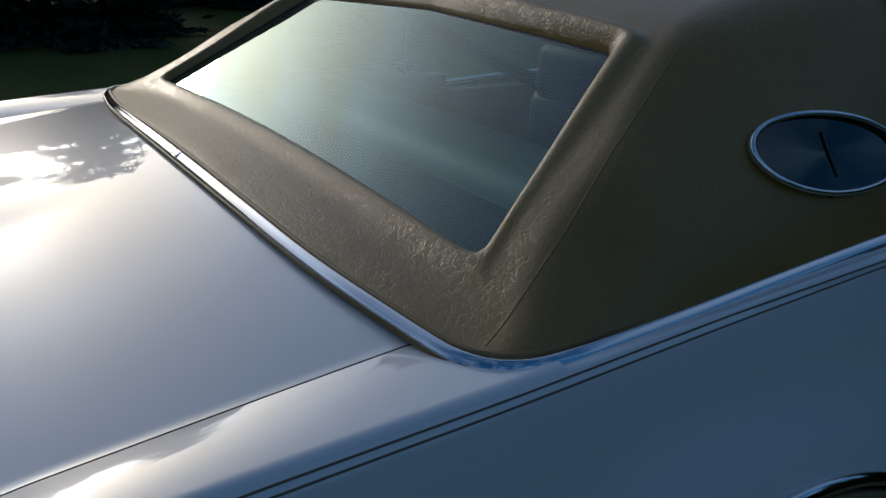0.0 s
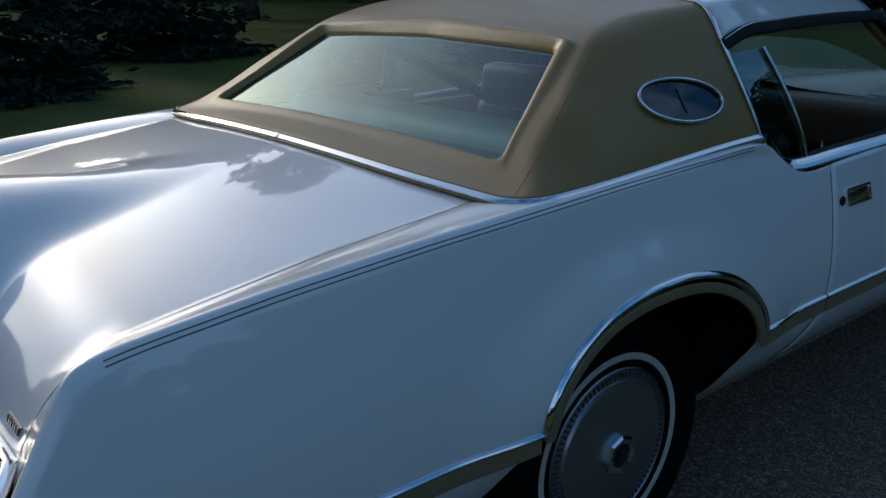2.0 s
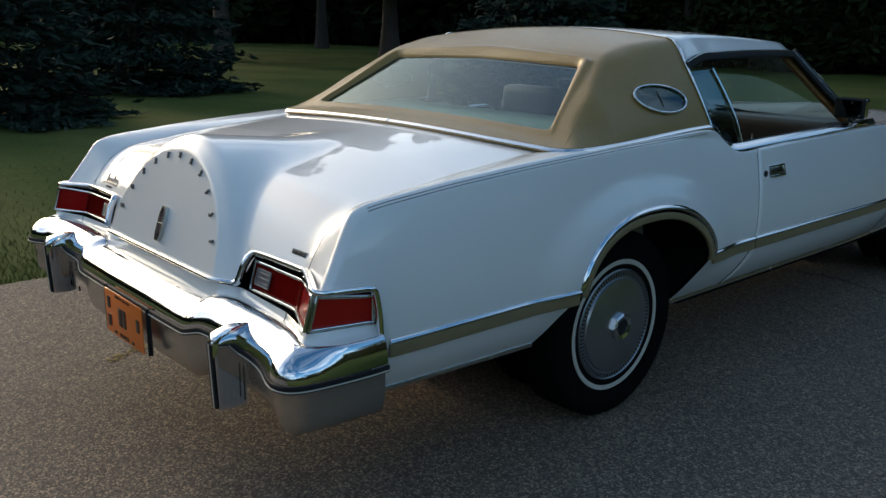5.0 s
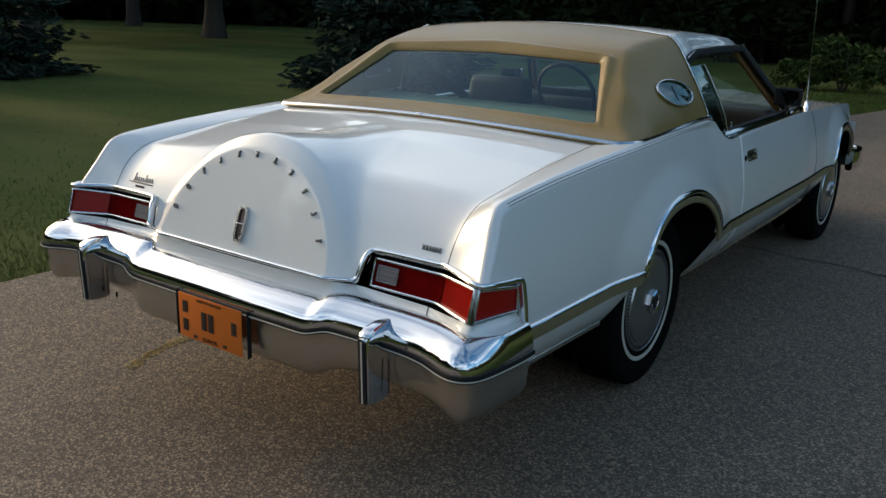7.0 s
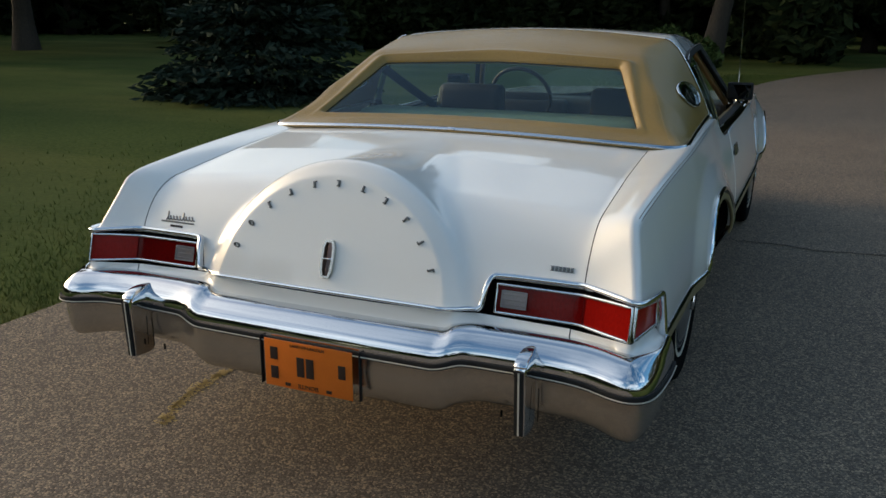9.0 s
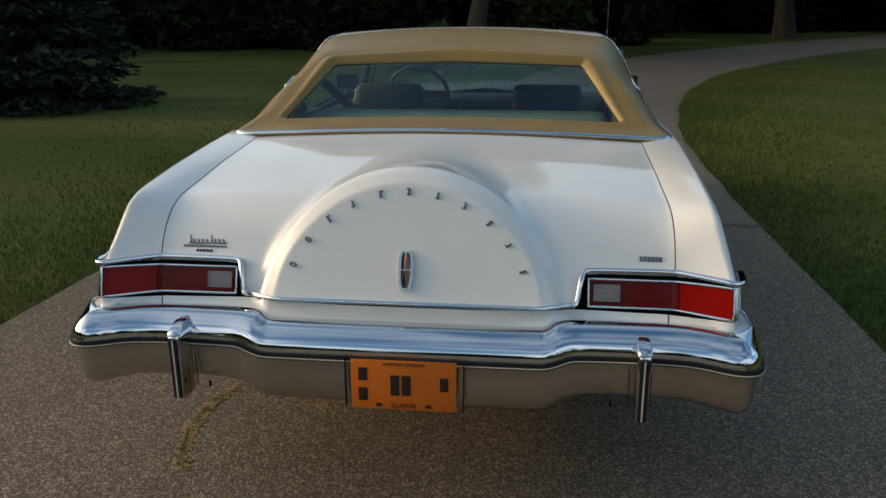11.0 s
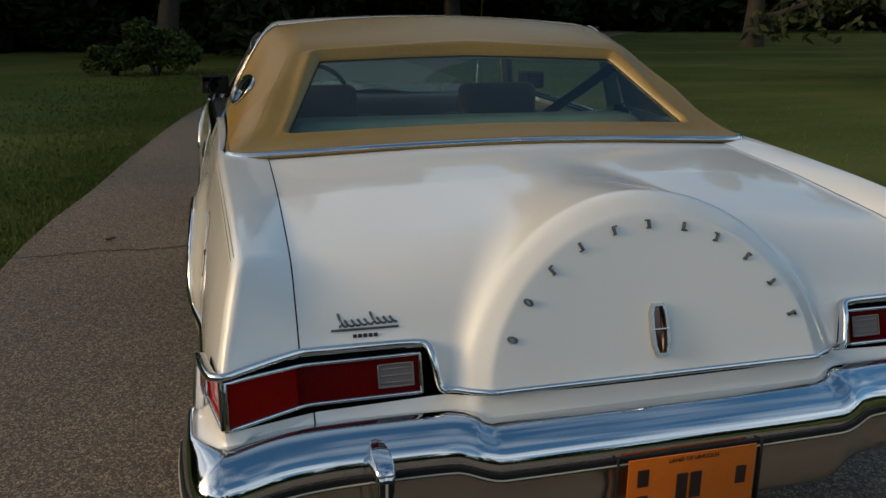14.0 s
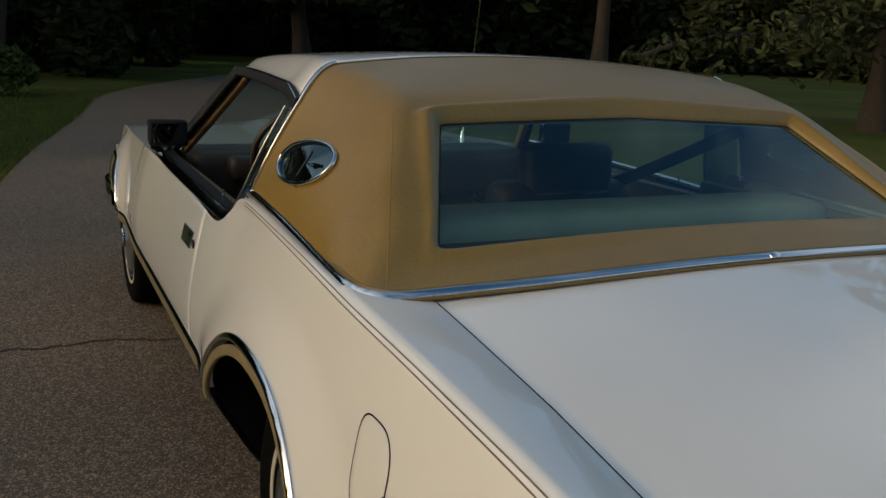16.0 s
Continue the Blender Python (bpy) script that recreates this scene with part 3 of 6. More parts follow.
def deck_profile(x, y_front, z_low, n):
    """The line from the roof over the deck and down the rear face, at one distance from the middle."""
    y0, z0 = -0.75, 0.60
    a = np.linspace(radians(-60), radians(118), 700)
    dy, dz = -np.sin(a), np.cos(a)
    lo, hi = np.zeros_like(a), np.full_like(a, 1.6)
    for _ in range(36):
        mid = (lo + hi) / 2
        inside = deck_solid(x, y0 + dy * mid, z0 + dz * mid) > 0
        lo, hi = np.where(inside, mid, lo), np.where(inside, hi, mid)
    P = np.stack([y0 + dy * lo, z0 + dz * lo], 1)
    k0 = int(np.argmax(P[:, 0] < y_front))
    after = np.where((P[:, 1] < z_low) & (P[:, 0] < -1.0))[0]
    k1 = int(after[0]) if len(after) else len(P) - 1
    return resample(P[k0:k1 + 1], n)


def lid_low(x):
    return 0.655 + 0.086 * ease(0.480, 0.520, abs(x))


def trim_y(x):
    return -0.352 + 0.034 * (np.abs(x) / 0.77) ** 2


def deck_sheet(us, edge0, edge1, n=170):
    P = np.zeros((len(us), n, 3))
    for i, u in enumerate(us):
        xm = edge0(-0.9) + (edge1(-0.9) - edge0(-0.9)) * u
        prof = deck_profile(xm, float(trim_y(xm)) + 0.012, lid_low(xm), n)
        y = prof[:, 0]
        x = edge0(y) + (edge1(y) - edge0(y)) * u
        P[i] = np.stack([x, prof[:, 0], prof[:, 1]], -1)
    return P


seam_x = lambda y: 0.766 + 0.018 * np.clip((-0.35 - np.asarray(y, float)) / 0.83, 0, 1) ** 1.4
us = np.concatenate([np.linspace(-1, -0.70, 26)[:-1], np.linspace(-0.70, 0.70, 190), np.linspace(0.70, 1, 26)[1:]])
lid = grid(deck_sheet((us + 1) / 2, lambda v: -seam_x(v) + 0.0015, lambda v: seam_x(v) - 0.0015))


def wing_top():
    """From the lid's seam out to the crease and over the end of the wing."""
    n = 110
    P = np.zeros((26, n, 3))
    ahead = np.stack([np.linspace(-0.22, -0.95, 60), crease_z(np.linspace(-0.22, -0.95, 60))], 1)
    edge = resample(np.vstack([ahead[:-1], tail_edge]), n)
    last = deck_profile(0.90, -0.22, 0.738, n)
    run = np.gradient(edge, axis=0)
    run /= np.linalg.norm(run, axis=1)[:, None]
    inside = np.stack([-run[:, 1], run[:, 0]], 1)
    R = edge_radius(edge[:, 0])
    for i, u in enumerate(np.concatenate([np.linspace(0, 0.70, 12)[:-1], np.linspace(0.70, 1, 15)])):
        prof = deck_profile(float(seam_x(-0.9)) + (0.90 - float(seam_x(-0.9))) * u, -0.22, 0.741 - 0.003 * u, n) + (edge - last) * u ** 2
        y, z = prof[:, 0], prof[:, 1]
        xe = side_x(edge[:, 0], edge[:, 1])
        xs0 = seam_x(y) + 0.0018
        along, deep = arc_in((1 - u) * (xe - xs0), R)
        P[i] = np.stack([xe - along, y + inside[:, 0] * deep, z + inside[:, 1] * deep], -1)
    return grid(P)


wing = wing_top()


def side_bend(y):
    """How strongly the roof's sides curl inwards as they rise: more towards the rear."""
    return 3.1 * np.exp(-3.6 * np.clip(y, -0.4, 1.0))


def side_lean(y):
    return 1.285 - 0.9 * ease(-0.25, 0.0, y)


def side_inset(y, h):
    return side_lean(y) * h + side_bend(y) * h * h


def side_height(y, inset):
    a, c = side_lean(y), side_bend(y)
    return np.where(inset > 0, (np.sqrt(a ** 2 + 4 * c * np.maximum(inset, 0)) - a) / (2 * c), inset / a)


def foot_z(x, y):
    """The height of the body along the foot of the roof."""
    return 1.001 + 0.028 * np.clip(1 - (np.abs(x) / 0.82) ** 2, 0, 1) * (1 - ease(-0.2, 0.2, y)) + 0.026 * ease(-0.15, 0.6, y)


def wing_shoulder():
    """The strip of body beside the roof, between its trim and the crease."""
    P = []
    for y in np.linspace(-0.30, 0.598, 40):
        xi = float(roof_x(y)) - 0.012
        xe, ze = float(side_x(y, crease_z(y))), float(crease_z(y))
        row = []
        for u in np.concatenate([np.linspace(0, 0.4, 4), np.linspace(0.4, 1, 12)[1:]]):
            along, deep = arc_in(np.array((1 - u) * (xe - xi)), min(float(edge_radius(y)), 0.9 * (xe - xi)))
            row.append((xe - float(along), y, float(foot_z(xi, y)) - 0.004 + (ze - float(foot_z(xi, y)) + 0.004) * u - float(deep)))
        P.append(row)
    return grid(np.array(P))


roof_x = curve1((-0.40, 0.886), (-0.25, 0.886), (0.1, 0.870), (0.6, 0.858), (1.2, 0.845))
shoulder = wing_shoulder()


for flip in (False, True):
    k = mirrored if flip else (lambda s: s)
    part("quarter_panel", k(join(quarter, wing, shoulder, sill_rear, sill_quarter)), PAINT, car, out_from=(-0.3 if flip else 0.3, -0.3, 0.6))
    part("door", k(join(door, sill_door)), PAINT, car, out_from=(0, 1.4, 0.6), thick=0.004)
    part("front_wing", k(front_wing), PAINT, car, out_from=(0, 3, 0.6))
    for y0_, y1_, z0_, z1_ in ((-1.146, -0.462, 0.408, 0.386), (0.337, 0.698, 0.358, 0.360), (0.709, 2.248, 0.360, 0.356)):
        ty = np.linspace(y0_, y1_, 40)
        tz = np.linspace(z0_, z1_, 40) + 0.004
        tx = np.array([float(side_x(a_, b_)) for a_, b_ in zip(ty, tz)]) + 0.001
        part("sill_trim", k((sweep(np.c_[tx, ty, tz], (1, 0, 0.15), round_rect(0.013, 0.005, 0.35)))), DULL_CHROME, car, "thin bright strip along the bottom of the sill")
lid_ob = part("trunk_lid", lid, PAINT, car, "cream white trunk lid with a raised spare-wheel hump", out_from=(0, -0.8, 0.6), angle=60)

# ==== hood and front ====
def hood_sheet(x0, x1, n=16):
    P = []
    for y in np.linspace(2.02, 3.95, 40):
        row = []
        for u in np.linspace(0, 1, n):
            xe = float(crease_x(y))
            x = (x0 + (x1 - x0) * u)
            x = x * xe
            row.append((x, y, float(crease_z(y)) - 0.012 + 0.03 * (1 - (x / xe) ** 2) + 0.02 * math.exp(-(x / 0.14) ** 2) + 0.012 * (abs(x) / xe) ** 8))
        P.append(row)
    return grid(np.array(P))


part("hood", hood_sheet(-0.88, 0.88, 60), PAINT, car, out_from=(0, 3, 0))
for a, b in ((0.885, 1.0), (-1.0, -0.885)):
    part("wing_cap", hood_sheet(a, b), PAINT, car, out_from=(0, 3, 0))
nose = []
for x in np.linspace(-0.86, 0.86, 30):
    nose.append([(x, 3.95 - 0.05 * (x / 0.86) ** 4, z) for z in np.linspace(0.40, 0.755 - 0.02 * (x / 0.86) ** 2, 6)])
part("nose_panel", grid(np.array(nose)), STEEL, car, "bright front grille panel", out_from=(0, 2, 0.6))
fb = catmull([(-0.87, 3.70, 0.47), (-0.885, 3.88, 0.47), (-0.83, 4.03, 0.47), (-0.5, 4.1, 0.47), (0, 4.14, 0.47), (0.5, 4.1, 0.47), (0.83, 4.03, 0.47), (0.885, 3.88, 0.47), (0.87, 3.70, 0.47)], 60)
part("front_bumper", sweep(fb, fb - np.array((0, 3.0, 0.47)), round_rect(0.15, 0.05, 0.4)), CHROME, car)

# ==== roof ====
def roof_field(x, y):
    ax = np.abs(x)
    foot = foot_z(x, y)
    side = foot + 0.004 + side_height(y, roof_x(y) - ax)
    band = foot + 0.004 + (y - trim_y(x)) * 0.17
    pane = 1.058 + (y + 0.187) * 0.642 + 0.006 * (1 - (ax / 0.69) ** 2)
    rear = smax(band, pane, 0.02)
    top = 1.405 - (0.012 + 0.026 * ease(0.2, 0.6, y)) * (ax / 0.7) ** 2 - 0.025 * np.clip((y - 0.80) / 0.6, 0, 2) ** 2 - 0.31 * np.clip(0.75 - y, 0, 2) ** 2
    return smin(smin(rear, top, 0.014), side, 0.018 + 0.045 * ease(0.14, 0.34, y))


half = catmull([(0, -0.352), (0.3, -0.350), (0.55, -0.342), (0.75, -0.318), (0.84, -0.298), (0.878, -0.262), (0.886, -0.20), (0.878, -0.05), (0.868, 0.15), (0.862, 0.4), (0.858, 0.585)], 120)
strip = catmull([(0.858, 0.585), (0.815, 0.565), (0.765, 0.548), (0.725, 0.545), (0.65, 0.56), (0.4, 0.60), (0.2, 0.613), (0, 0.618)], 80)
outer = np.vstack([half, strip[1:]])


def glass_ring(n_low, n_side, n_top):
    low = np.array([(0.698 * u, -0.189 + 0.014 * (1 - u ** 2)) for u in np.linspace(0, 0.95, n_low)])
    corner1 = catmull([low[-1], (0.690, -0.183), (0.688, -0.165)], 8)[1:]
    side = np.array([(0.688 - 0.136 * u, -0.165 + 0.292 * u) for u in np.linspace(0, 1, n_side)])[1:]
    corner2 = catmull([side[-1], (0.545, 0.138), (0.53, 0.142)], 8)[1:]
    top = np.array([(0.53 * (1 - u), 0.142 + 0.020 * u) for u in np.linspace(0, 1, n_top)])[1:]
    return np.vstack([low, corner1, side, corner2, top])


inner = resample(glass_ring(30, 24, 30), 199)
key_out = [0, 62, 70, 119, 198]
# the ring is matched from corner to corner
cuts_in = [0, int(np.argmax(inner[:, 0])), int(np.argmax(inner[:, 0])) + 8, int(np.argmin(np.abs(inner[:, 1] - 0.13))), 198]
pieces = []
for a in range(4):
    n = key_out[a + 1] - key_out[a] + 1
    seg = inner[cuts_in[a]:cuts_in[a + 1] + 1]
    pieces.append(resample(seg, n)[(0 if a == 0 else 1):])
inner_m = np.vstack(pieces)
# the padded edge that frames the rear window, from the foot up the corner and across
fold = np.vstack([catmull([(0, -0.330), (0.3, -0.328), (0.55, -0.320), (0.75, -0.300), (0.842, -0.284)], 63), catmull([(0.842, -0.284), (0.834, -0.266), (0.824, -0.243)], 9)[1:],
                  catmull([(0.824, -0.243), (0.763, -0.10), (0.677, 0.10), (0.657, 0.148)], 50)[1:], catmull([(0.657, 0.148), (0.640, 0.180), (0.60, 0.197), (0.4, 0.205), (0, 0.210)], 80)[1:]])
srow = np.linspace(0, 1, 27)[None, :, None]
ring = np.concatenate([inner_m[:, None] * (1 - srow) + fold[:, None] * srow, (fold[:, None] * (1 - srow ** 1.3) + outer[:, None] * srow ** 1.3)[:, 1:]], 1)
ring3 = np.dstack([ring, roof_field(ring[..., 0], ring[..., 1])])
rim_d = np.linalg.norm(ring - inner_m[:, None], axis=2)
ring3[..., 2] += -0.015 * np.clip(1 - rim_d / 0.024, 0, 1) ** 2 + (0.004 + 0.009 * ease(-0.1, 0.1, ring[..., 1])) * np.exp(-((rim_d - 0.030) / 0.024) ** 2)
lip_row = ring3[:, :1] - np.array((0, 0, 0.016))
ring3 = np.concatenate([lip_row, ring3], 1)
rv, rf = grid(ring3)


def in_oval(q):
    c = rv[q].mean(0)
    y, z = c[1] - 0.312, c[2] - 1.142
    z = z + 0.009 * y / 0.160
    return c[0] > 0.7 and (y / 0.138) ** 2 + (z / 0.047) ** 2 < 1


rf = [q for q in rf if not in_oval(q)]
both = join((rv, rf), mirrored((rv, rf)))
part("vinyl_roof", both, VINYL, car, "padded gold vinyl roof covering", out_from=(0, 0.4, 0.8), angle=50)

full_in = np.vstack([inner, (inner * (-1, 1))[::-1][1:-1]])
seal3 = np.c_[full_in, roof_field(full_in[:, 0], full_in[:, 1]) - 0.014]
part("window_seal", sweep(seal3 - (0, 0, 0.009), (0, -0.54, 0.84), round_rect(0.006, 0.004, 0.4), closed=True), RUBBER, car)
pane = []
for v in np.linspace(-0.03, 1.03, 24):
    y = -0.195 + 0.360 * v
    w = 0.71 - 0.150 * v
    xs = np.linspace(-w, w, 40)
    pane.append(np.stack([xs, np.full(40, y), 1.058 + (y + 0.187) * 0.642 + 0.006 * (1 - (xs / 0.69) ** 2) - 0.019], -1))
part("rear_window", grid(np.array(pane)), WINDOW, car, "tinted rear window glass", out_from=(0, 0.4, 0.6))


stitch = fold[64:122]
for sg in (1, -1):
    st = stitch * (sg, 1)
    part("stitched_seam", sweep(np.c_[st, roof_field(st[:, 0], st[:, 1]) - 0.0014], (sg * 0.5, -0.3, 0.8), round_rect(0.0022, 0.002, 0.3)), VINYL, car, "stitched seam in the vinyl")


def on_roof(pts, lift=0.0):
    return np.c_[pts, roof_field(pts[:, 0], pts[:, 1]) + lift]


# bright trim round the foot of the vinyl, and the bow over the roof
foot = np.vstack([(half * (-1, 1))[::-1], half[1:]])
foot3 = np.c_[foot, foot_z(foot[:, 0], foot[:, 1]) + 0.001]
foot_n = np.c_[foot * (1.0, 1.0) - (0, 0.2), np.full(len(foot), 0.75)]
part("roof_trim", sweep(foot3, foot_n, round_rect(0.016, 0.008, 0.35)), CHROME, car, "chrome roof trim")
foot_out = (foot - (0, 0.2)) / np.linalg.norm(foot - (0, 0.2), axis=1)[:, None]
for out_, up_ in ((0.0115, -0.005), (-0.010, 0.008)):
    part("roof_welt", tube(np.c_[foot + foot_out * out_, foot3[:, 2] + up_], 0.004, 8), VINYL_SEAM, car, "gold vinyl welt beside the roof trim")
part("trim_clip", turned(box((0, 0, 0), (0.030, 0.016, 0.012), 0.003), pose(0, -0.3545, float(foot_z(0, -0.352)) + 0.004, 30, 0, 0)), CHROME, car)
bow = np.vstack([strip, (strip * (-1, 1))[::-1][1:]])
for sg in (1, -1):
    arm = (bow * (sg, 1))[bow[:, 0] > 0.64]
    part("roof_bow", sweep(on_roof(arm), np.c_[arm * (1, 0), np.full(len(arm), 0.8)], round_rect(0.015, 0.008, 0.35)), CHROME, car, "chrome bow behind the side window")
mid = bow[np.abs(bow[:, 0]) < 0.66]
part("roof_seam", sweep(on_roof(mid, -0.001), np.c_[mid * (0, 0), np.full(len(mid), 1.0)], round_rect(0.008, 0.004, 0.35)), GOLD_INSERT, car)


def front_roof():
    """The painted panel ahead of the vinyl: a flat crown that rolls over to the drip rail and narrows forward."""
    s2 = strip[strip[:, 0] < 0.745]
    P = []
    for x, y in np.vstack([s2, (s2 * (-1, 1))[::-1][1:]]):
        k = x / float(s2[:, 0].max())
        ye, xe = 1.63 - 0.04 * k ** 2, 0.648 * k
        row = []
        for u in np.linspace(0, 1, 24):
            xx, yy = x + (xe - x) * u, y + (ye - y) * u
            crown = 1.407 - 0.036 * k ** 2 - 0.032 * ((yy - 0.6) / 1.0) ** 2 - (0.038 + 0.040 * (1 - u)) * ease(0.86, 1.0, abs(k)) ** 1.5
            w = ease(0.0, 0.22, u)
            row.append((xx, yy, float(roof_field(xx, yy)) * (1 - w) + crown * w))
        P.append(row)
    return np.array(P)


fr = front_roof()
part("roof_panel", grid(fr), PAINT, car, "white painted front roof panel", out_from=(0, 0.9, 0.5), thick=0.006)
ws_top = fr[:, -1]
ws_low = np.array([(0.83 * p[0] / 0.648, 2.18 - 0.22 * (p[0] / 0.648) ** 2, 0.958) for p in ws_top])
ws = np.array([[a + (b - a) * u + np.array((0, 0.03, 0.03)) * math.sin(math.pi * u) for u in np.linspace(0, 1, 14)] for a, b in zip(ws_top, ws_low)])
part("windshield", grid(ws), WINDOW, car, "windshield glass", out_from=(0, 0.8, 0.8))
for flip in (1, -1):
    edge = fr[0] if flip > 0 else fr[0] * (-1, 1, 1)
    pillar = catmull([edge[-1], (flip * 0.735, 1.775, 1.135), (flip * 0.818, 1.97, 0.975)], 20)
    rail = np.vstack([edge[:-1], pillar])
    part("drip_rail", sweep(rail - (0, 0, 0.010), (flip * 1.0, 0, 0.3), round_rect(0.036, 0.018, 0.35)), RUBBER, car)
    part("drip_moulding", sweep(rail + (flip * 0.009, 0, 0.007), (flip * 1.0, 0, 0.3), round_rect(0.004, 0.005, 0.35)), CHROME, car)
    post = part("pillar", sweep(pillar + (-flip * 0.012, 0.012, -0.006), (flip * 1.0, 0, 0.2), round_rect(0.040, 0.030, 0.3)), RUBBER, car, "black windshield pillar")
    part("pillar_trim", sweep(pillar + (-flip * 0.045, -0.006, -0.020), (flip * 1.0, 0, 0.2), round_rect(0.034, 0.030, 0.3)), TRIM_TAN, post, "tan pillar trim")
    # belt moulding along the window opening, with the dip behind the door
    belt = catmull([(flip * 0.862, 0.588, 1.022), (flip * 0.872, 0.614, 0.992), (flip * 0.882, 0.650, 0.955), (flip * 0.888, 0.70, 0.938), (flip * 0.894, 0.78, 0.936), (flip * 0.900, 0.95, 0.943), (flip * 0.905, 1.3, 0.951), (flip * 0.906, 1.6, 0.958), (flip * 0.896, 2.02, 0.965)], 70)
    lip_ = belt[belt[:, 1] < 0.815] + (flip * 0.010, -0.006, -0.014)
    part("belt_lip", sweep(lip_, (flip * 0.9, -0.2, 0.4), round_rect(0.010, 0.008, 0.35)), RUBBER, car)
    part("belt_moulding", sweep(belt, (flip * 0.8, 0, 0.6), round_rect(0.036, 0.014, 0.35)), CHROME, car)
    part("belt_rubber", sweep(belt + (-flip * 0.03, 0, 0.006), (0, 0, 1), round_rect(0.035, 0.008, 0.3)), RUBBER, car)
    # fixed quarter pane and its bright division bar
    q0 = catmull([(flip * 0.880, 0.690, 0.948), (flip * 0.864, 0.612, 1.00), (flip * 0.812, 0.575, 1.13), (flip * 0.764, 0.556, 1.238)], 12)
    q1 = catmull([(flip * 0.886, 0.785, 0.945), (flip * 0.858, 0.770, 1.04), (flip * 0.812, 0.737, 1.15), (flip * 0.770, 0.697, 1.245)], 12)
    if flip < 0:                      # the pane on the other door is wound back, with only its bar showing
        q1 = catmull([(-0.872, 0.700, 0.970), (-0.855, 0.660, 1.03), (-0.806, 0.630, 1.15), (-0.755, 0.620, 1.245)], 12)
    q = np.stack([q0 + (q1 - q0) * u for u in np.linspace(0, 1, 5)], 1)
    part("quarter_window", grid(q), QUARTER_GLASS, car, out_from=(0, 0.6, 1))
    part("division_bar", sweep(q[:, -1], (flip, 0, 0), round_rect(0.012 if flip > 0 else 0.006, 0.010, 0.35)), CHROME if flip > 0 else DULL_CHROME, car)
    # oval side window in the vinyl
    oval = []
    for a in np.linspace(0, 2 * math.pi, 64, endpoint=False):
        y, z = 0.312 + 0.141 * math.cos(a), 1.143 + 0.0485 * math.sin(a) - 0.03 * math.cos(a) * 0.3
        oval.append((flip * (roof_x(y) - side_inset(y, z - float(foot_z(0.86, y)) - 0.004) + 0.001), y, z))
    oval = np.array(oval, float)
    ow = part("oval_window_frame", sweep(oval, (flip, 0, 0.42), round_rect(0.008, 0.011, 0.4), closed=True), CHROME, car, "chrome oval window frame")
    c0 = oval.mean(0)
    discs = np.stack([c0 + (oval - c0) * s + (flip * 0.001, 0, 0.0005) for s in (0.02, 0.5, 1.0)], 1)
    part("oval_pane", grid(discs, wrap=True), PRIVACY, ow, "dark oval window glass", out_from=(0, 0.3, 1.1))
    pane_lean = (oval[16, 0] - oval[48, 0]) / (oval[16, 2] - oval[48, 2])
    part("oval_emblem", sweep(np.array([c0 + (flip * 0.003 + pane_lean * d, -0.06 * d, d) for d in (-0.028, 0.028)]), (flip, 0, 0.4), round_rect(0.005, 0.001, 0.3)), SLOT, ow)

# ==== rear lamps, shelf, bumper ====
def plan_curve(pts, n):
    return catmull(pts, n)


lamp_plan = np.vstack([plan_curve([(0.536, -1.266), (0.65, -1.267), (0.74, -1.268), (0.778, -1.270), (0.806, -1.280), (0.936, -1.340)], 40)])
lamp_low = lambda x: 0.648 - 0.002 * ease(0.74, 0.93, x)
lamp_top = lambda x: 0.726 + 0.006 * ease(0.74, 0.93, x)
side_plan = np.array([(0.939 + 0.028 * u, -1.337 + 0.179 * u) for u in np.linspace(0, 1, 16)])


def lamp_sheet(plan, low, top, rows=6, slope=0.30):
    P = []
    for (x, y), lo, hi in zip(plan, low, top):
        P.append([(x, y + slope * (z - lo), z) for z in np.linspace(lo, hi, rows)])
    return np.array(P)


def frame_of(P, inset=0.0):
    """The outline of a sheet, as a closed path."""
    return np.vstack([P[:, 0], P[-1, 1:], P[::-1, -1][1:], P[0, ::-1][1:-1]])


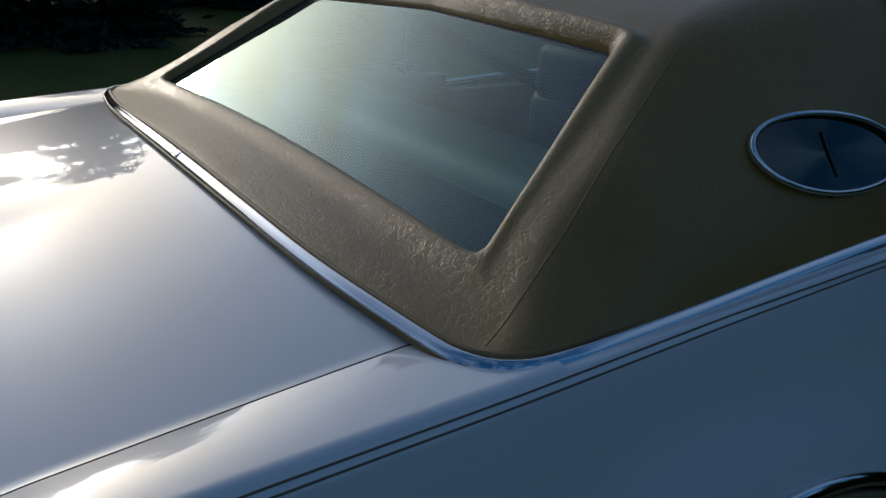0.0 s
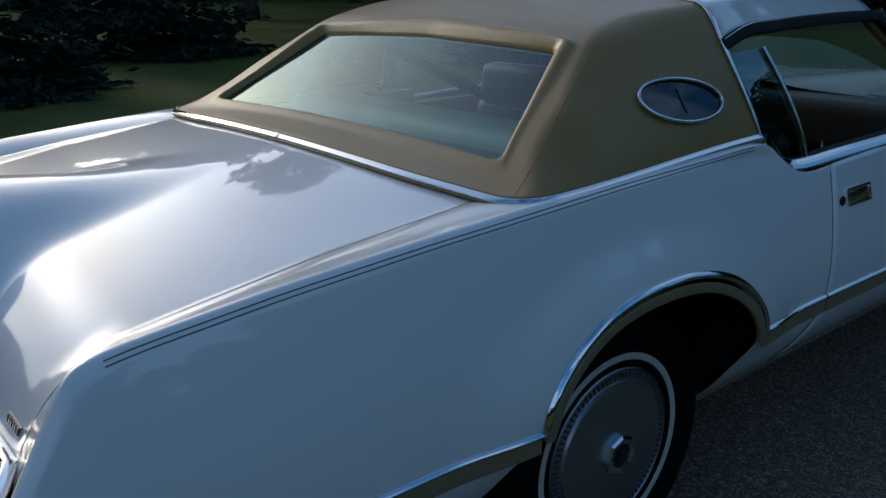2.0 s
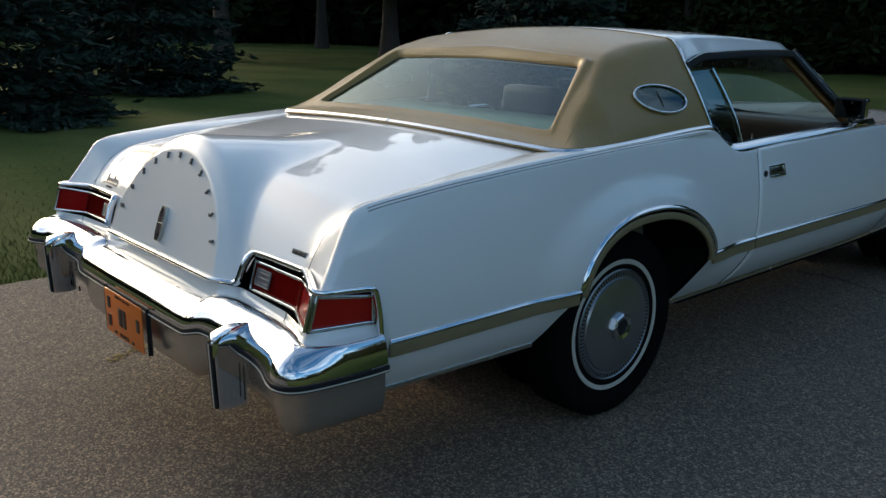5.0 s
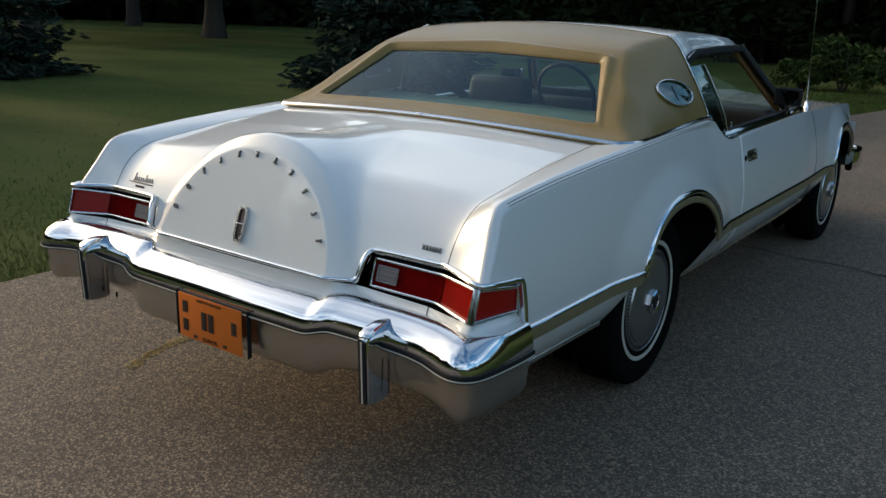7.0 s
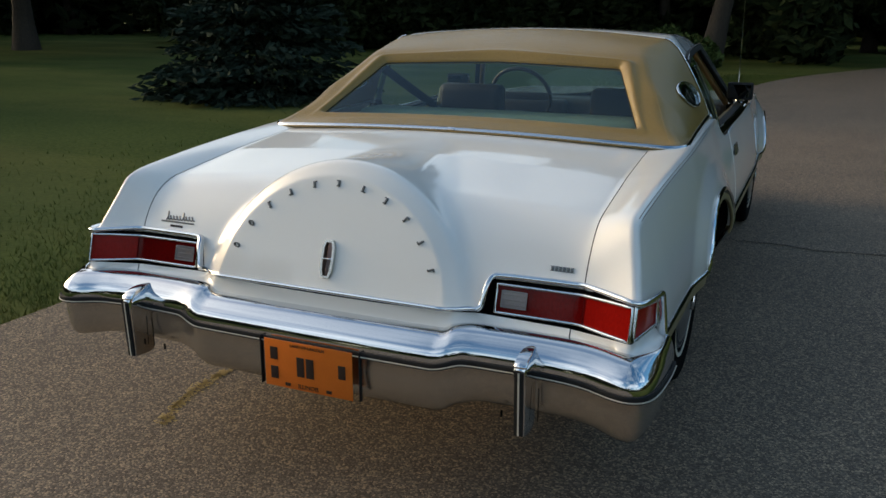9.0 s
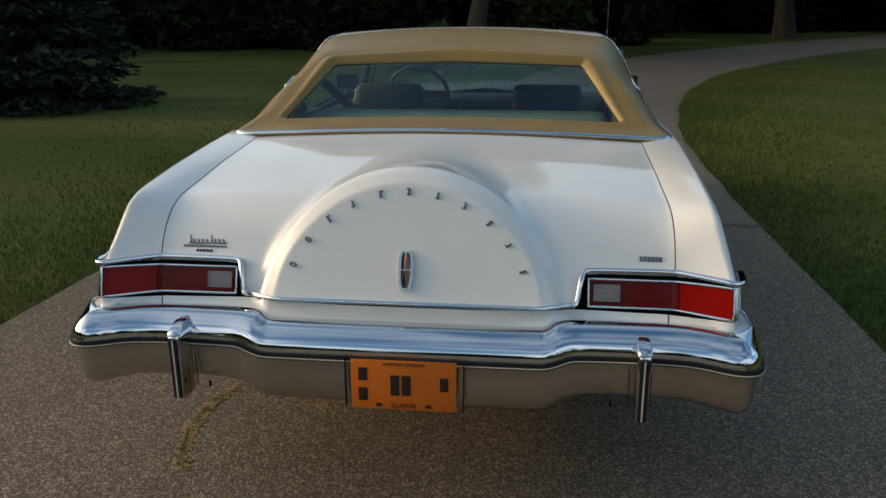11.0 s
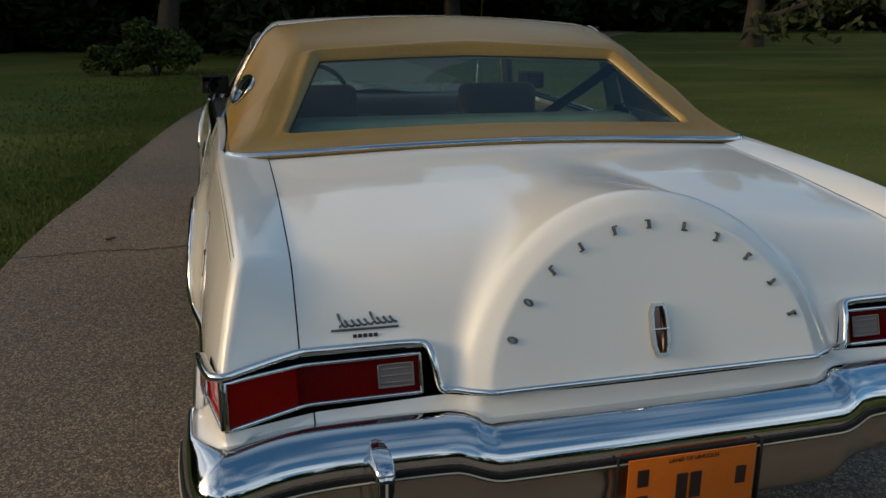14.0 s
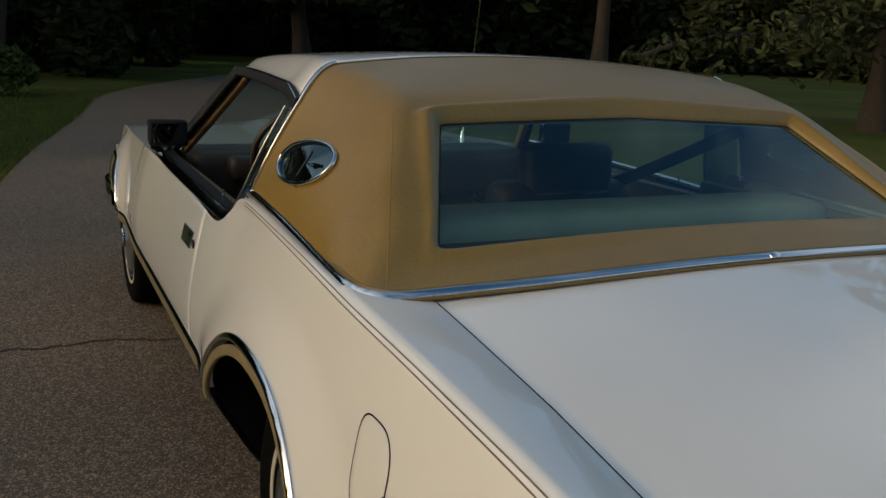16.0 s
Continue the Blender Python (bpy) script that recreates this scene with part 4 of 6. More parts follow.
for flip in (1, -1):
    k = (lambda s: s) if flip > 0 else mirrored
    lx = lamp_plan[:, 0]
    rear = lamp_sheet(lamp_plan, lamp_low(lx), lamp_top(lx), slope=0.30)
    side = lamp_sheet(side_plan, 0.648 - 0.006 * np.linspace(0, 1, 16), 0.732 - 0.020 * np.linspace(0, 1, 16), slope=0.0)
    su = np.linspace(0, 1, 16)[:, None]
    side[..., 1] += 0.30 * (1 - su) * (side[..., 2] - side[:, :1, 2])
    lamp = part("tail_lamp", k(sweep(frame_of(rear), (0, -1, 0.3), round_rect(0.008, 0.010, 0.35), closed=True)), CHROME, car, "red rear lamp in a chrome bezel")
    xw = np.linspace(0.552, 0.626, 8)
    white = np.array([[(x, -1.2705 + 0.30 * (z - 0.648), z) for z in np.linspace(0.666, 0.711, 4)] for x in xw])
    bend = int(np.argmin(np.abs(lx - 0.795)))
    # past the bend the lens takes the lighter red, for its angle to the light
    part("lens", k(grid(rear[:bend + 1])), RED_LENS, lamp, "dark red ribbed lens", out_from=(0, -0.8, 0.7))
    part("lens", k(grid(rear[bend:])), LIT_CORNER_LENS, lamp, "red corner lens", out_from=(0, -0.8, 0.7))
    part("lens_divider", k(sweep(rear[bend] + (0, -0.001, 0), (0, -1, 0.3), round_rect(0.003, 0.003, 0.3))), RED_LENS, lamp)
    part("reversing_lens", k(grid(white)), CLEAR_LENS, lamp, "clear reversing lens", out_from=(0, -0.8, 0.7))
    part("lens_frame", k(sweep(frame_of(white), (0, -1, 0.3), round_rect(0.0035, 0.004, 0.3), closed=True)), CLEAR_LENS, lamp)
    for zz in (0.675, 0.6885, 0.702):
        part("lens_rib", k(sweep(np.array([(x, -1.2715 + 0.3 * (zz - 0.648), zz) for x in np.linspace(0.556, 0.622, 6)]), (0, -1, 0.3), round_rect(0.003, 0.003, 0.3))), CLEAR_LENS, lamp)
    marker = part("side_marker", k(sweep(frame_of(side), (1, 0, 0), round_rect(0.009, 0.010, 0.35), closed=True)), CHROME, car, "red side marker lamp in a chrome bezel")
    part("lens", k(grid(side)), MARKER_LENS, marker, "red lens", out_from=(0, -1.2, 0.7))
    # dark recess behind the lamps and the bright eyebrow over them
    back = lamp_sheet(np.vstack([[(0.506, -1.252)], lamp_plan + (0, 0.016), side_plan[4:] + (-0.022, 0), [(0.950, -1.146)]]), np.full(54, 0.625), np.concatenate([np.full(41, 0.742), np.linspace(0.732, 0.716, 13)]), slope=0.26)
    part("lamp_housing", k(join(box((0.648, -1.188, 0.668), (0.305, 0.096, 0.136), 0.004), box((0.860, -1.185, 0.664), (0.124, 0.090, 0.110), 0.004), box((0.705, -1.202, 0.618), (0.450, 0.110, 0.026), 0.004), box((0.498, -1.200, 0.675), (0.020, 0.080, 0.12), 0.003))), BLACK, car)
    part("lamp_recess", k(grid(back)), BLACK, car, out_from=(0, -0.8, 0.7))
    brow = catmull([(0.486, -1.288, 0.655), (0.500, -1.280, 0.666), (0.509, -1.262, 0.715), (0.518, -1.242, 0.741), (0.545, -1.234, 0.748), (0.66, -1.231, 0.749), (0.76, -1.230, 0.749), (0.79, -1.234, 0.749), (0.84, -1.256, 0.747), (0.90, -1.286, 0.744),
                    (0.934, -1.302, 0.742), (0.951, -1.290, 0.741), (0.963, -1.225, 0.738), (0.968, -1.180, 0.734), (0.971, -1.160, 0.727), (0.974, -1.151, 0.69), (0.978, -1.148, 0.65), (0.981, -1.147, 0.61)], 120)
    bn = np.c_[brow[:, 0] * 0.25 + 0.9 * ease(0.92, 0.97, brow[:, 0]), np.where(brow[:, 1] < -1.2, -1.0, -0.2), np.full(120, 0.35)]
    part("lamp_brow", k(sweep(brow, bn, round_rect(0.016, 0.023, 0.35))), CHROME, car, "chrome lamp surround")



def rear_point(x, z):
    """Where the rear face of the deck lies."""
    y = -1.6
    while deck_solid(np.array(x), np.array(y), np.array(z)) < 0 and y < -1.0:
        y += 0.0005
    return y


lid_edge = np.array([(x, rear_point(x, 0.657) - 0.001, 0.654) for x in np.linspace(-0.486, 0.486, 70)])
part("lid_moulding", sweep(lid_edge, (0, -1, 0.4), round_rect(0.013, 0.014, 0.35)), CHROME, car, "chrome moulding along the lid")

bump_half = [(0, -1.432), (0.2, -1.432), (0.38, -1.430), (0.44, -1.425), (0.50, -1.408), (0.60, -1.402), (0.74, -1.402), (0.84, -1.415), (0.92, -1.440), (0.965, -1.444), (1.000, -1.422), (1.018, -1.37), (1.026, -1.28), (1.028, -1.21), (1.027, -1.150)]
bh = catmull(bump_half, 150)
bpath = np.vstack([(bh * (-1, 1))[::-1], bh[1:]])
btan = np.gradient(bpath, axis=0)
bnorm = np.stack([btan[:, 1], -btan[:, 0]], 1)
bnorm /= np.linalg.norm(bnorm, axis=1)[:, None]
brise = 0.528 + 0.020 * ease(0.40, 0.50, np.abs(bpath[:, 0])) - 0.006 * ease(0.80, 0.95, np.abs(bpath[:, 0])) - 0.004 * ease(-1.4, -1.15, bpath[:, 1])


slim = (1 - 0.74 * ease(-1.42, -1.27, bpath[:, 1]) * (np.abs(bpath[:, 0]) > 0.97))[:, None]


def bumper_sheet(rows):
    return np.stack([np.c_[bpath - bnorm * inset * slim, brise + dz] for inset, dz in rows], 1)


top_rows = [(0.122, 0.046), (0.113, 0.064), (0.097, 0.074), (0.072, 0.074), (0.048, 0.066), (0.027, 0.052), (0.010, 0.034), (0.002, 0.016), (0.0, 0.0)]
top_rows = catmull(np.array(top_rows), 30)
bumper = part("rear_bumper", grid(bumper_sheet(top_rows)), CHROME, car, "heavy chrome rear bumper", out_from=(0, -1.2, 0.45), angle=60)
part("rub_strip", sweep(np.c_[bpath, brise - 0.010], np.c_[bnorm, np.zeros(len(bpath))], round_rect(0.020, 0.007, 0.35)), RUBBER, bumper, "black rubber strip")
part("strip_line", sweep(np.c_[bpath + bnorm * 0.0065, brise - 0.014], np.c_[bnorm, np.zeros(len(bpath))], round_rect(0.0035, 0.003, 0.3)), WHITEWALL, bumper, "thin pale line on the strip")
low_half = np.abs(bpath[:, 0])
bottom = -0.166 + 0.026 * ease(0.42, 0.56, low_half) - 0.012 * ease(0.78, 0.95, low_half)
face_rows = []
for f, inset in ((0.08, 0.004), (0.14, 0.012), (0.4, 0.012), (0.7, 0.016), (0.88, 0.024), (0.96, 0.036), (1.0, 0.055), (0.97, 0.09)):
    face_rows.append(np.c_[bpath - bnorm * inset, brise + bottom * f])
face = np.stack(face_rows, 1)
part("bumper_face", grid(face), DULL_CHROME, bumper, "dusty chrome lower face", out_from=(0, -1.2, 0.45), angle=60)
for flip in (1, -1):
    gx = 0.684 if flip > 0 else -0.656
    column = []
    for zz in np.linspace(0.384, 0.586, 14):
        f = (zz - 0.384) / 0.202
        hw, yf = 0.016 + 0.003 * f, -1.470 - 0.008 * f
        column.append([(gx + u * hw, y_, zz) for u, y_ in ((-1, -1.385), (-1, yf + 0.010), (-0.9, yf + 0.003), (-0.6, yf), (0.6, yf), (0.9, yf + 0.003), (1, yf + 0.010), (1, -1.385))])
    column.insert(0, [(x_, y_ * 0.35 + 0.65 * -1.42, 0.381) for x_, y_, _ in column[0]])
    gr = part("bumper_guard", grid(np.array(column)), CHROME, bumper, "chrome bumper guard", out_from=(gx, -1.42, 0.48))
    head = []
    for yy, hw, zt in catmull([(-1.480, 0.016, 0.578), (-1.470, 0.019, 0.594), (-1.447, 0.020, 0.605), (-1.412, 0.019, 0.611), (-1.383, 0.014, 0.610), (-1.364, 0.007, 0.607), (-1.352, 0.001, 0.603)], 20):
        head.append([(gx + u * hw, yy, zt - d) for u, d in ((-1, 0.045), (-1, 0.008), (-0.8, 0.002), (0, 0.0), (0.8, 0.002), (1, 0.008), (1, 0.045))])
    part("guard_head", grid(np.array(head)), CHROME, gr, "chrome guard head", out_from=(gx, -1.41, 0.56))
    front = np.array([(gx, -1.470 - 0.008 * f, 0.384 + 0.202 * f) for f in np.linspace(0.02, 0.93, 16)])
    part("guard_pad", sweep(front, (0, -1, 0), round_rect(0.026, 0.006, 0.3)), RUBBER, gr, "black rubber pad")
    part("guard_line", sweep(front + (0, -0.006, 0), (0, -1, 0), round_rect(0.005, 0.0015, 0.3)), WHITEWALL, gr)
    # dark seam and shadow gap beside the guard
    for sd in (0.030, -0.030):
        part("guard_joint", sweep(np.array([(gx + sd, -1.392 - 0.006, z_) for z_ in np.linspace(0.40, 0.50, 8)]), (0, -1, 0), round_rect(0.002, 0.003, 0.3, 1)), BLACK, gr)

for dx_ in (-0.592, 0.605):
    f_ = int(np.argmin(np.abs(bpath[:, 0] - dx_)))
    part("drain_slot", box((dx_, bpath[f_, 1] + 0.0135, 0.398), (0.006, 0.006, 0.020), 0.002), BLACK, bumper)
inner_line = np.vstack([[(-a, b, c) for a, b, c in [(0.966, -1.146, 0.632), (0.962, -1.20, 0.636), (0.952, -1.30, 0.640), (0.940, -1.340, 0.640), (0.82, -1.306, 0.640), (0.76, -1.290, 0.640), (0.52, -1.276, 0.640), (0.48, -1.276, 0.640), (0.42, -1.316, 0.647), (0.2, -1.333, 0.647)]],
                        [(0, -1.335, 0.647)], [(0.2, -1.333, 0.647), (0.42, -1.316, 0.647), (0.48, -1.276, 0.640), (0.52, -1.276, 0.640), (0.76, -1.290, 0.640), (0.82, -1.306, 0.640), (0.940, -1.340, 0.640), (0.952, -1.30, 0.640), (0.962, -1.20, 0.636), (0.966, -1.146, 0.632)]])
inner_line = resample(inner_line, len(bpath))
outer_line = np.c_[bpath - bnorm * 0.098 * slim, brise + 0.074 - 0.008]
# paired by sideways position, so that the shelf runs straight back
shelf = np.stack([inner_line + (outer_line - inner_line) * u - np.array((0, 0, 0.012)) * math.sin(math.pi * u) * (1 - u) for u in np.linspace(0, 1, 10)], 1)
part("rear_shelf", grid(shelf), PAINT, car, "white filler panel over the bumper", out_from=(0, -1.2, 0.3))

for sx_ in (1, -1):
    mid_ = len(bpath) // 2
    joint = []
    for col in range(shelf.shape[1]):
        run = shelf[mid_:, col]
        run = run[:int(np.argmax(run[:, 0] > 0.85))]
        joint.append((sx_ * 0.765, np.interp(0.765, run[:, 0], run[:, 1]), np.interp(0.765, run[:, 0], run[:, 2])))
    joint = np.array(joint)
    part("shelf_joint", sweep(joint + (0, 0, 0.0002), (0, 0, 1), round_rect(0.003, 0.0012, 0.3, 1)), BLACK, car)
plate = part("licence_plate", box((0.014, -1.452, 0.452), (0.305, 0.003, 0.152), 0.0012), PLATE, bumper, "orange licence plate")
for dx in (-0.172, 0.172):
    part("plate_side", box((0.014 + dx, -1.440, 0.452), (0.003, 0.016, 0.156), 0.001), RUBBER, bumper)
bars = [(-0.118, 0.032, 0.026, 0.040), (-0.118, -0.030, 0.026, 0.040), (-0.025, 0.0, 0.026, 0.062), (0.008, 0.0, 0.026, 0.062), (0.118, 0.008, 0.024, 0.042)]
for dx, dz, w, h in bars:
    part("plate_bar", box((0.014 + dx, -1.4548, 0.452 + dz), (w, 0.002, h), 0.0006), INK, plate)
for dx in (-0.072, 0.072):
    part("plate_bar", box((0.014 + dx, -1.4548, 0.452 - 0.0625), (0.018, 0.002, 0.010), 0.0006), INK, plate)


def words(text, size, m, mat, name, parent):
    c = bpy.data.curves.new(name, "FONT")
    c.body, c.size, c.extrude, c.align_x = text, size, 0.0006, "CENTER"
    tmp = new(name, c)
    me = bpy.data.meshes.new_from_object(tmp.evaluated_get(bpy.context.evaluated_depsgraph_get()))
    bpy.data.objects.remove(tmp)
    me.materials.append(mat)
    ob = new(name, me)
    ob.parent = parent
    ob.matrix_local = m
    return ob


words("ILLINOIS", 0.019, pose(0.014, -1.4545, 0.452 - 0.069, 90, 0, 0), INK, "plate_word", plate)
words("LAND OF LINCOLN", 0.0135, pose(0.014, -1.4545, 0.452 + 0.060, 90, 0, 0), INK, "plate_word", plate)


def disc_point(x, s, out=0.0):
    q = DISC + SLANT * s + NRM * out
    return np.array((x, q[0], q[1]))


for i in range(11):
    a = radians(157 - 13.4 * i)
    c = disc_point(0.373 * math.cos(a), 0.373 * math.sin(a), 0.003)
    turn = Matrix.Translation(c) @ Matrix.Rotation(-math.atan2(0.35, 1), 4, "X") @ Matrix.Rotation(-(a - math.pi / 2), 4, "Y")
    if i < 2:
        ring_ = [(0.0055 * math.cos(q), 0, 0.0095 * math.sin(q)) for q in np.linspace(0, 2 * math.pi, 20, endpoint=False)]
        mark_ = sweep(np.array(ring_), (0, -1, 0), [(0.004, -0.0016), (0.004, 0.0016), (-0.004, 0.002), (-0.004, -0.002)], closed=True)
    else:
        mark_ = join(box((0, 0, 0), (0.0055, 0.008, 0.020), 0.0012), box((0.0035 * (-1) ** i, 0, 0.0085 if i % 3 else -0.0085), (0.010, 0.008, 0.0035), 0.001), box((-0.003, 0, -0.0085), (0.007 if i % 2 else 0.004, 0.008, 0.0035), 0.001))
    part("deck_character", turned(mark_, turn), SCRIPT_METAL, lid_ob)
tilt = -math.atan2(0.35, 1)
ec = disc_point(0, 0.139, 0.0)
em = Matrix.Translation(ec) @ Matrix.Rotation(tilt, 4, "X")
outline = np.array([(x, -0.008, z) for x, z in ((-0.011, 0.054), (0.011, 0.054), (0.0175, 0.036), (0.0185, 0.0), (0.0165, -0.036), (0.010, -0.056), (-0.010, -0.056), (-0.0165, -0.036), (-0.0185, 0.0), (-0.0175, 0.036))])
emblem = part("deck_emblem", turned(sweep(outline, (0, -1, 0), [(0.0045, -0.004), (0.0045, 0.004), (-0.010, 0.004), (-0.010, -0.004)], closed=True), em), DULL_CHROME, lid_ob, "chrome upright emblem")
# two long facets meet in a ridge down the middle of the inset
facets = np.array([[(w_ * k_, -0.004 - 0.008 * (1 - abs(k_)), z) for k_ in (-1, -0.5, 0, 0.5, 1)] for z, w_ in ((-0.054, 0.009), (-0.036, 0.0155), (0.0, 0.0175), (0.036, 0.0165), (0.052, 0.010))])
part("emblem_inset", turned(grid(facets), em), EMBLEM_RED, emblem, "dark red faceted inset", out_from=(0, -0.8, 0.6))
part("emblem_cross", turned(box((0, -0.010, 0), (0.040, 0.008, 0.0036), 0.001), em), CHROME, emblem)


def on_face(x, z, lift=0.002):
    return np.array((x, rear_point(x, z) - lift, z))


# flowing dealer script on a wedge, and the small name badge: both without lettering
def flourish(t):
    """A running line of loops: a tall one first, then small ones and one tall stroke."""
    tall = 0.024 if t < 0.11 else (0.022 if 0.55 < t < 0.66 else 0.011)
    a_ = 2 * math.pi * 9.0 * t
    return on_face(-0.702 + 0.122 * t + 0.0050 * math.sin(a_ + 0.8), 0.787 + 0.004 * t + tall * (0.5 - 0.5 * math.cos(a_)))


script = part("script_badge", tube(np.array([flourish(t) for t in np.linspace(0, 1, 180)]), 0.0023, 6), SCRIPT_METAL, lid_ob, "small dark chrome script badge")
under = np.array([on_face(x, 0.7825 + 0.004 * (x + 0.64)) for x in np.linspace(-0.716, -0.574, 20)])
part("badge_underline", sweep(under, (0, -1, 0.3), round_rect(0.005, 0.003, 0.3)), SCRIPT_METAL, script)
for i in range(5):
    part("badge_bar", turned(box((0, 0, 0), (0.008, 0.004, 0.008), 0.001), Matrix.Translation(on_face(-0.668 + 0.011 * i, 0.770)) @ Matrix.Rotation(tilt, 4, "X")), INK, script)
name_badge = part("name_badge", turned(join(box((0, 0, 0.0065), (0.070, 0.003, 0.0016)), box((0, 0, -0.0065), (0.070, 0.003, 0.0016))), Matrix.Translation(on_face(0.714, 0.783)) @ Matrix.Rotation(tilt, 4, "X")), SCRIPT_METAL, lid_ob, "small chrome name badge")
for i in range(6):
    part("badge_bar", turned(box((0, 0, 0), (0.0075, 0.004, 0.012), 0.001), Matrix.Translation(on_face(0.686 + 0.0112 * i, 0.783, 0.0035)) @ Matrix.Rotation(tilt, 4, "X")), SCRIPT_METAL, name_badge)

# black blocks added inside the body to shut out light, seam liners, wheel wells
for kind, at, size, edge in (("underbody", (0, 1.4, 0.45), (1.36, 4.8, 0.22), 0.02), ("trunk_filler", (0, -0.60, 0.66), (1.40, 0.80, 0.30), 0.04), ("engine_bay_filler", (0, 3.0, 0.7), (1.4, 1.6, 0.3), 0.04),
                             ("cabin_floor", (0, 1.53, 0.43), (1.70, 2.14, 0.24), 0.03), ("rear_filler", (0, -0.80, 0.53), (1.74, 0.60, 0.18), 0.03)):
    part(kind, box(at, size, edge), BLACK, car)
for sx_ in (1, -1):
    seam_line = deck_sheet([1.0], lambda v: 0 * v, lambda v: seam_x(v))[0]
    seam_line = seam_line * (sx_, 1, 1) + (sx_ * 0.0, 0.006, -0.010)
    part("seam_channel", sweep(seam_line[2:], (0, -0.4, 1.0), round_rect(0.014, 0.004, 0.3)), BLACK, car)
    dl = np.array([(side_x(door_seam(z) - 0.003, z) - 0.0055, door_seam(z) - 0.003, z) for z in np.linspace(0.575, 0.912, 16)]) * (sx_, 1, 1)
    part("seam_channel", sweep(dl, (sx_, 0, 0), round_rect(0.02, 0.004, 0.3)), BLACK, car)
    sl = np.array([(side_x(0.7935 - 0.09 * v, 0.569 - 0.205 * v) - 0.004, 0.7935 - 0.09 * v, 0.569 - 0.205 * v) for v in np.linspace(0, 1, 12)]) * (sx_, 1, 1)
    part("seam_channel", sweep(sl, (sx_, 0, 0), round_rect(0.016, 0.003, 0.3)), BLACK, car)
    for c in ARCHES:
        # the black liner follows the opening and runs down the slanting ends of the sills
        top_y = arch_columns(c)
        ends = ((-0.39, -0.505, 0.39), (0.39, 0.29, 0.36)) if c < 1 else ((-0.39, -0.47, 0.356), (0.39, 0.45, 0.42))
        rows_ = [(c + lo_y + (hi_y - lo_y) * v, MOULD + (z_ - MOULD) * v) for lo_y, hi_y, z_ in ends[:1] for v in np.linspace(1, 0.1, 6)]
        rows_ += list(zip(top_y, arch_z(top_y, c)))
        rows_ += [(c + lo_y + (hi_y - lo_y) * v, MOULD + (z_ - MOULD) * v) for lo_y, hi_y, z_ in ends[1:] for v in np.linspace(0.1, 1, 6)]
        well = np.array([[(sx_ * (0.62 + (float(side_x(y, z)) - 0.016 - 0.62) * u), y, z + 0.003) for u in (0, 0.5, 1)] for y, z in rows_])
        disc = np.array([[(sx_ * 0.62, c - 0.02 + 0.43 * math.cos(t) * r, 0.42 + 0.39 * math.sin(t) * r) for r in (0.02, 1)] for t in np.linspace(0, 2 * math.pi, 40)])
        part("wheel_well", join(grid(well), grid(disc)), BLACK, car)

# ==== mouldings and stripes ====
def side_line(ys, zs, lift=0.0):
    ys, zs = np.broadcast_arrays(np.asarray(ys, float), np.asarray(zs, float))
    return np.stack([side_x(ys, zs) + lift, ys, zs], -1)


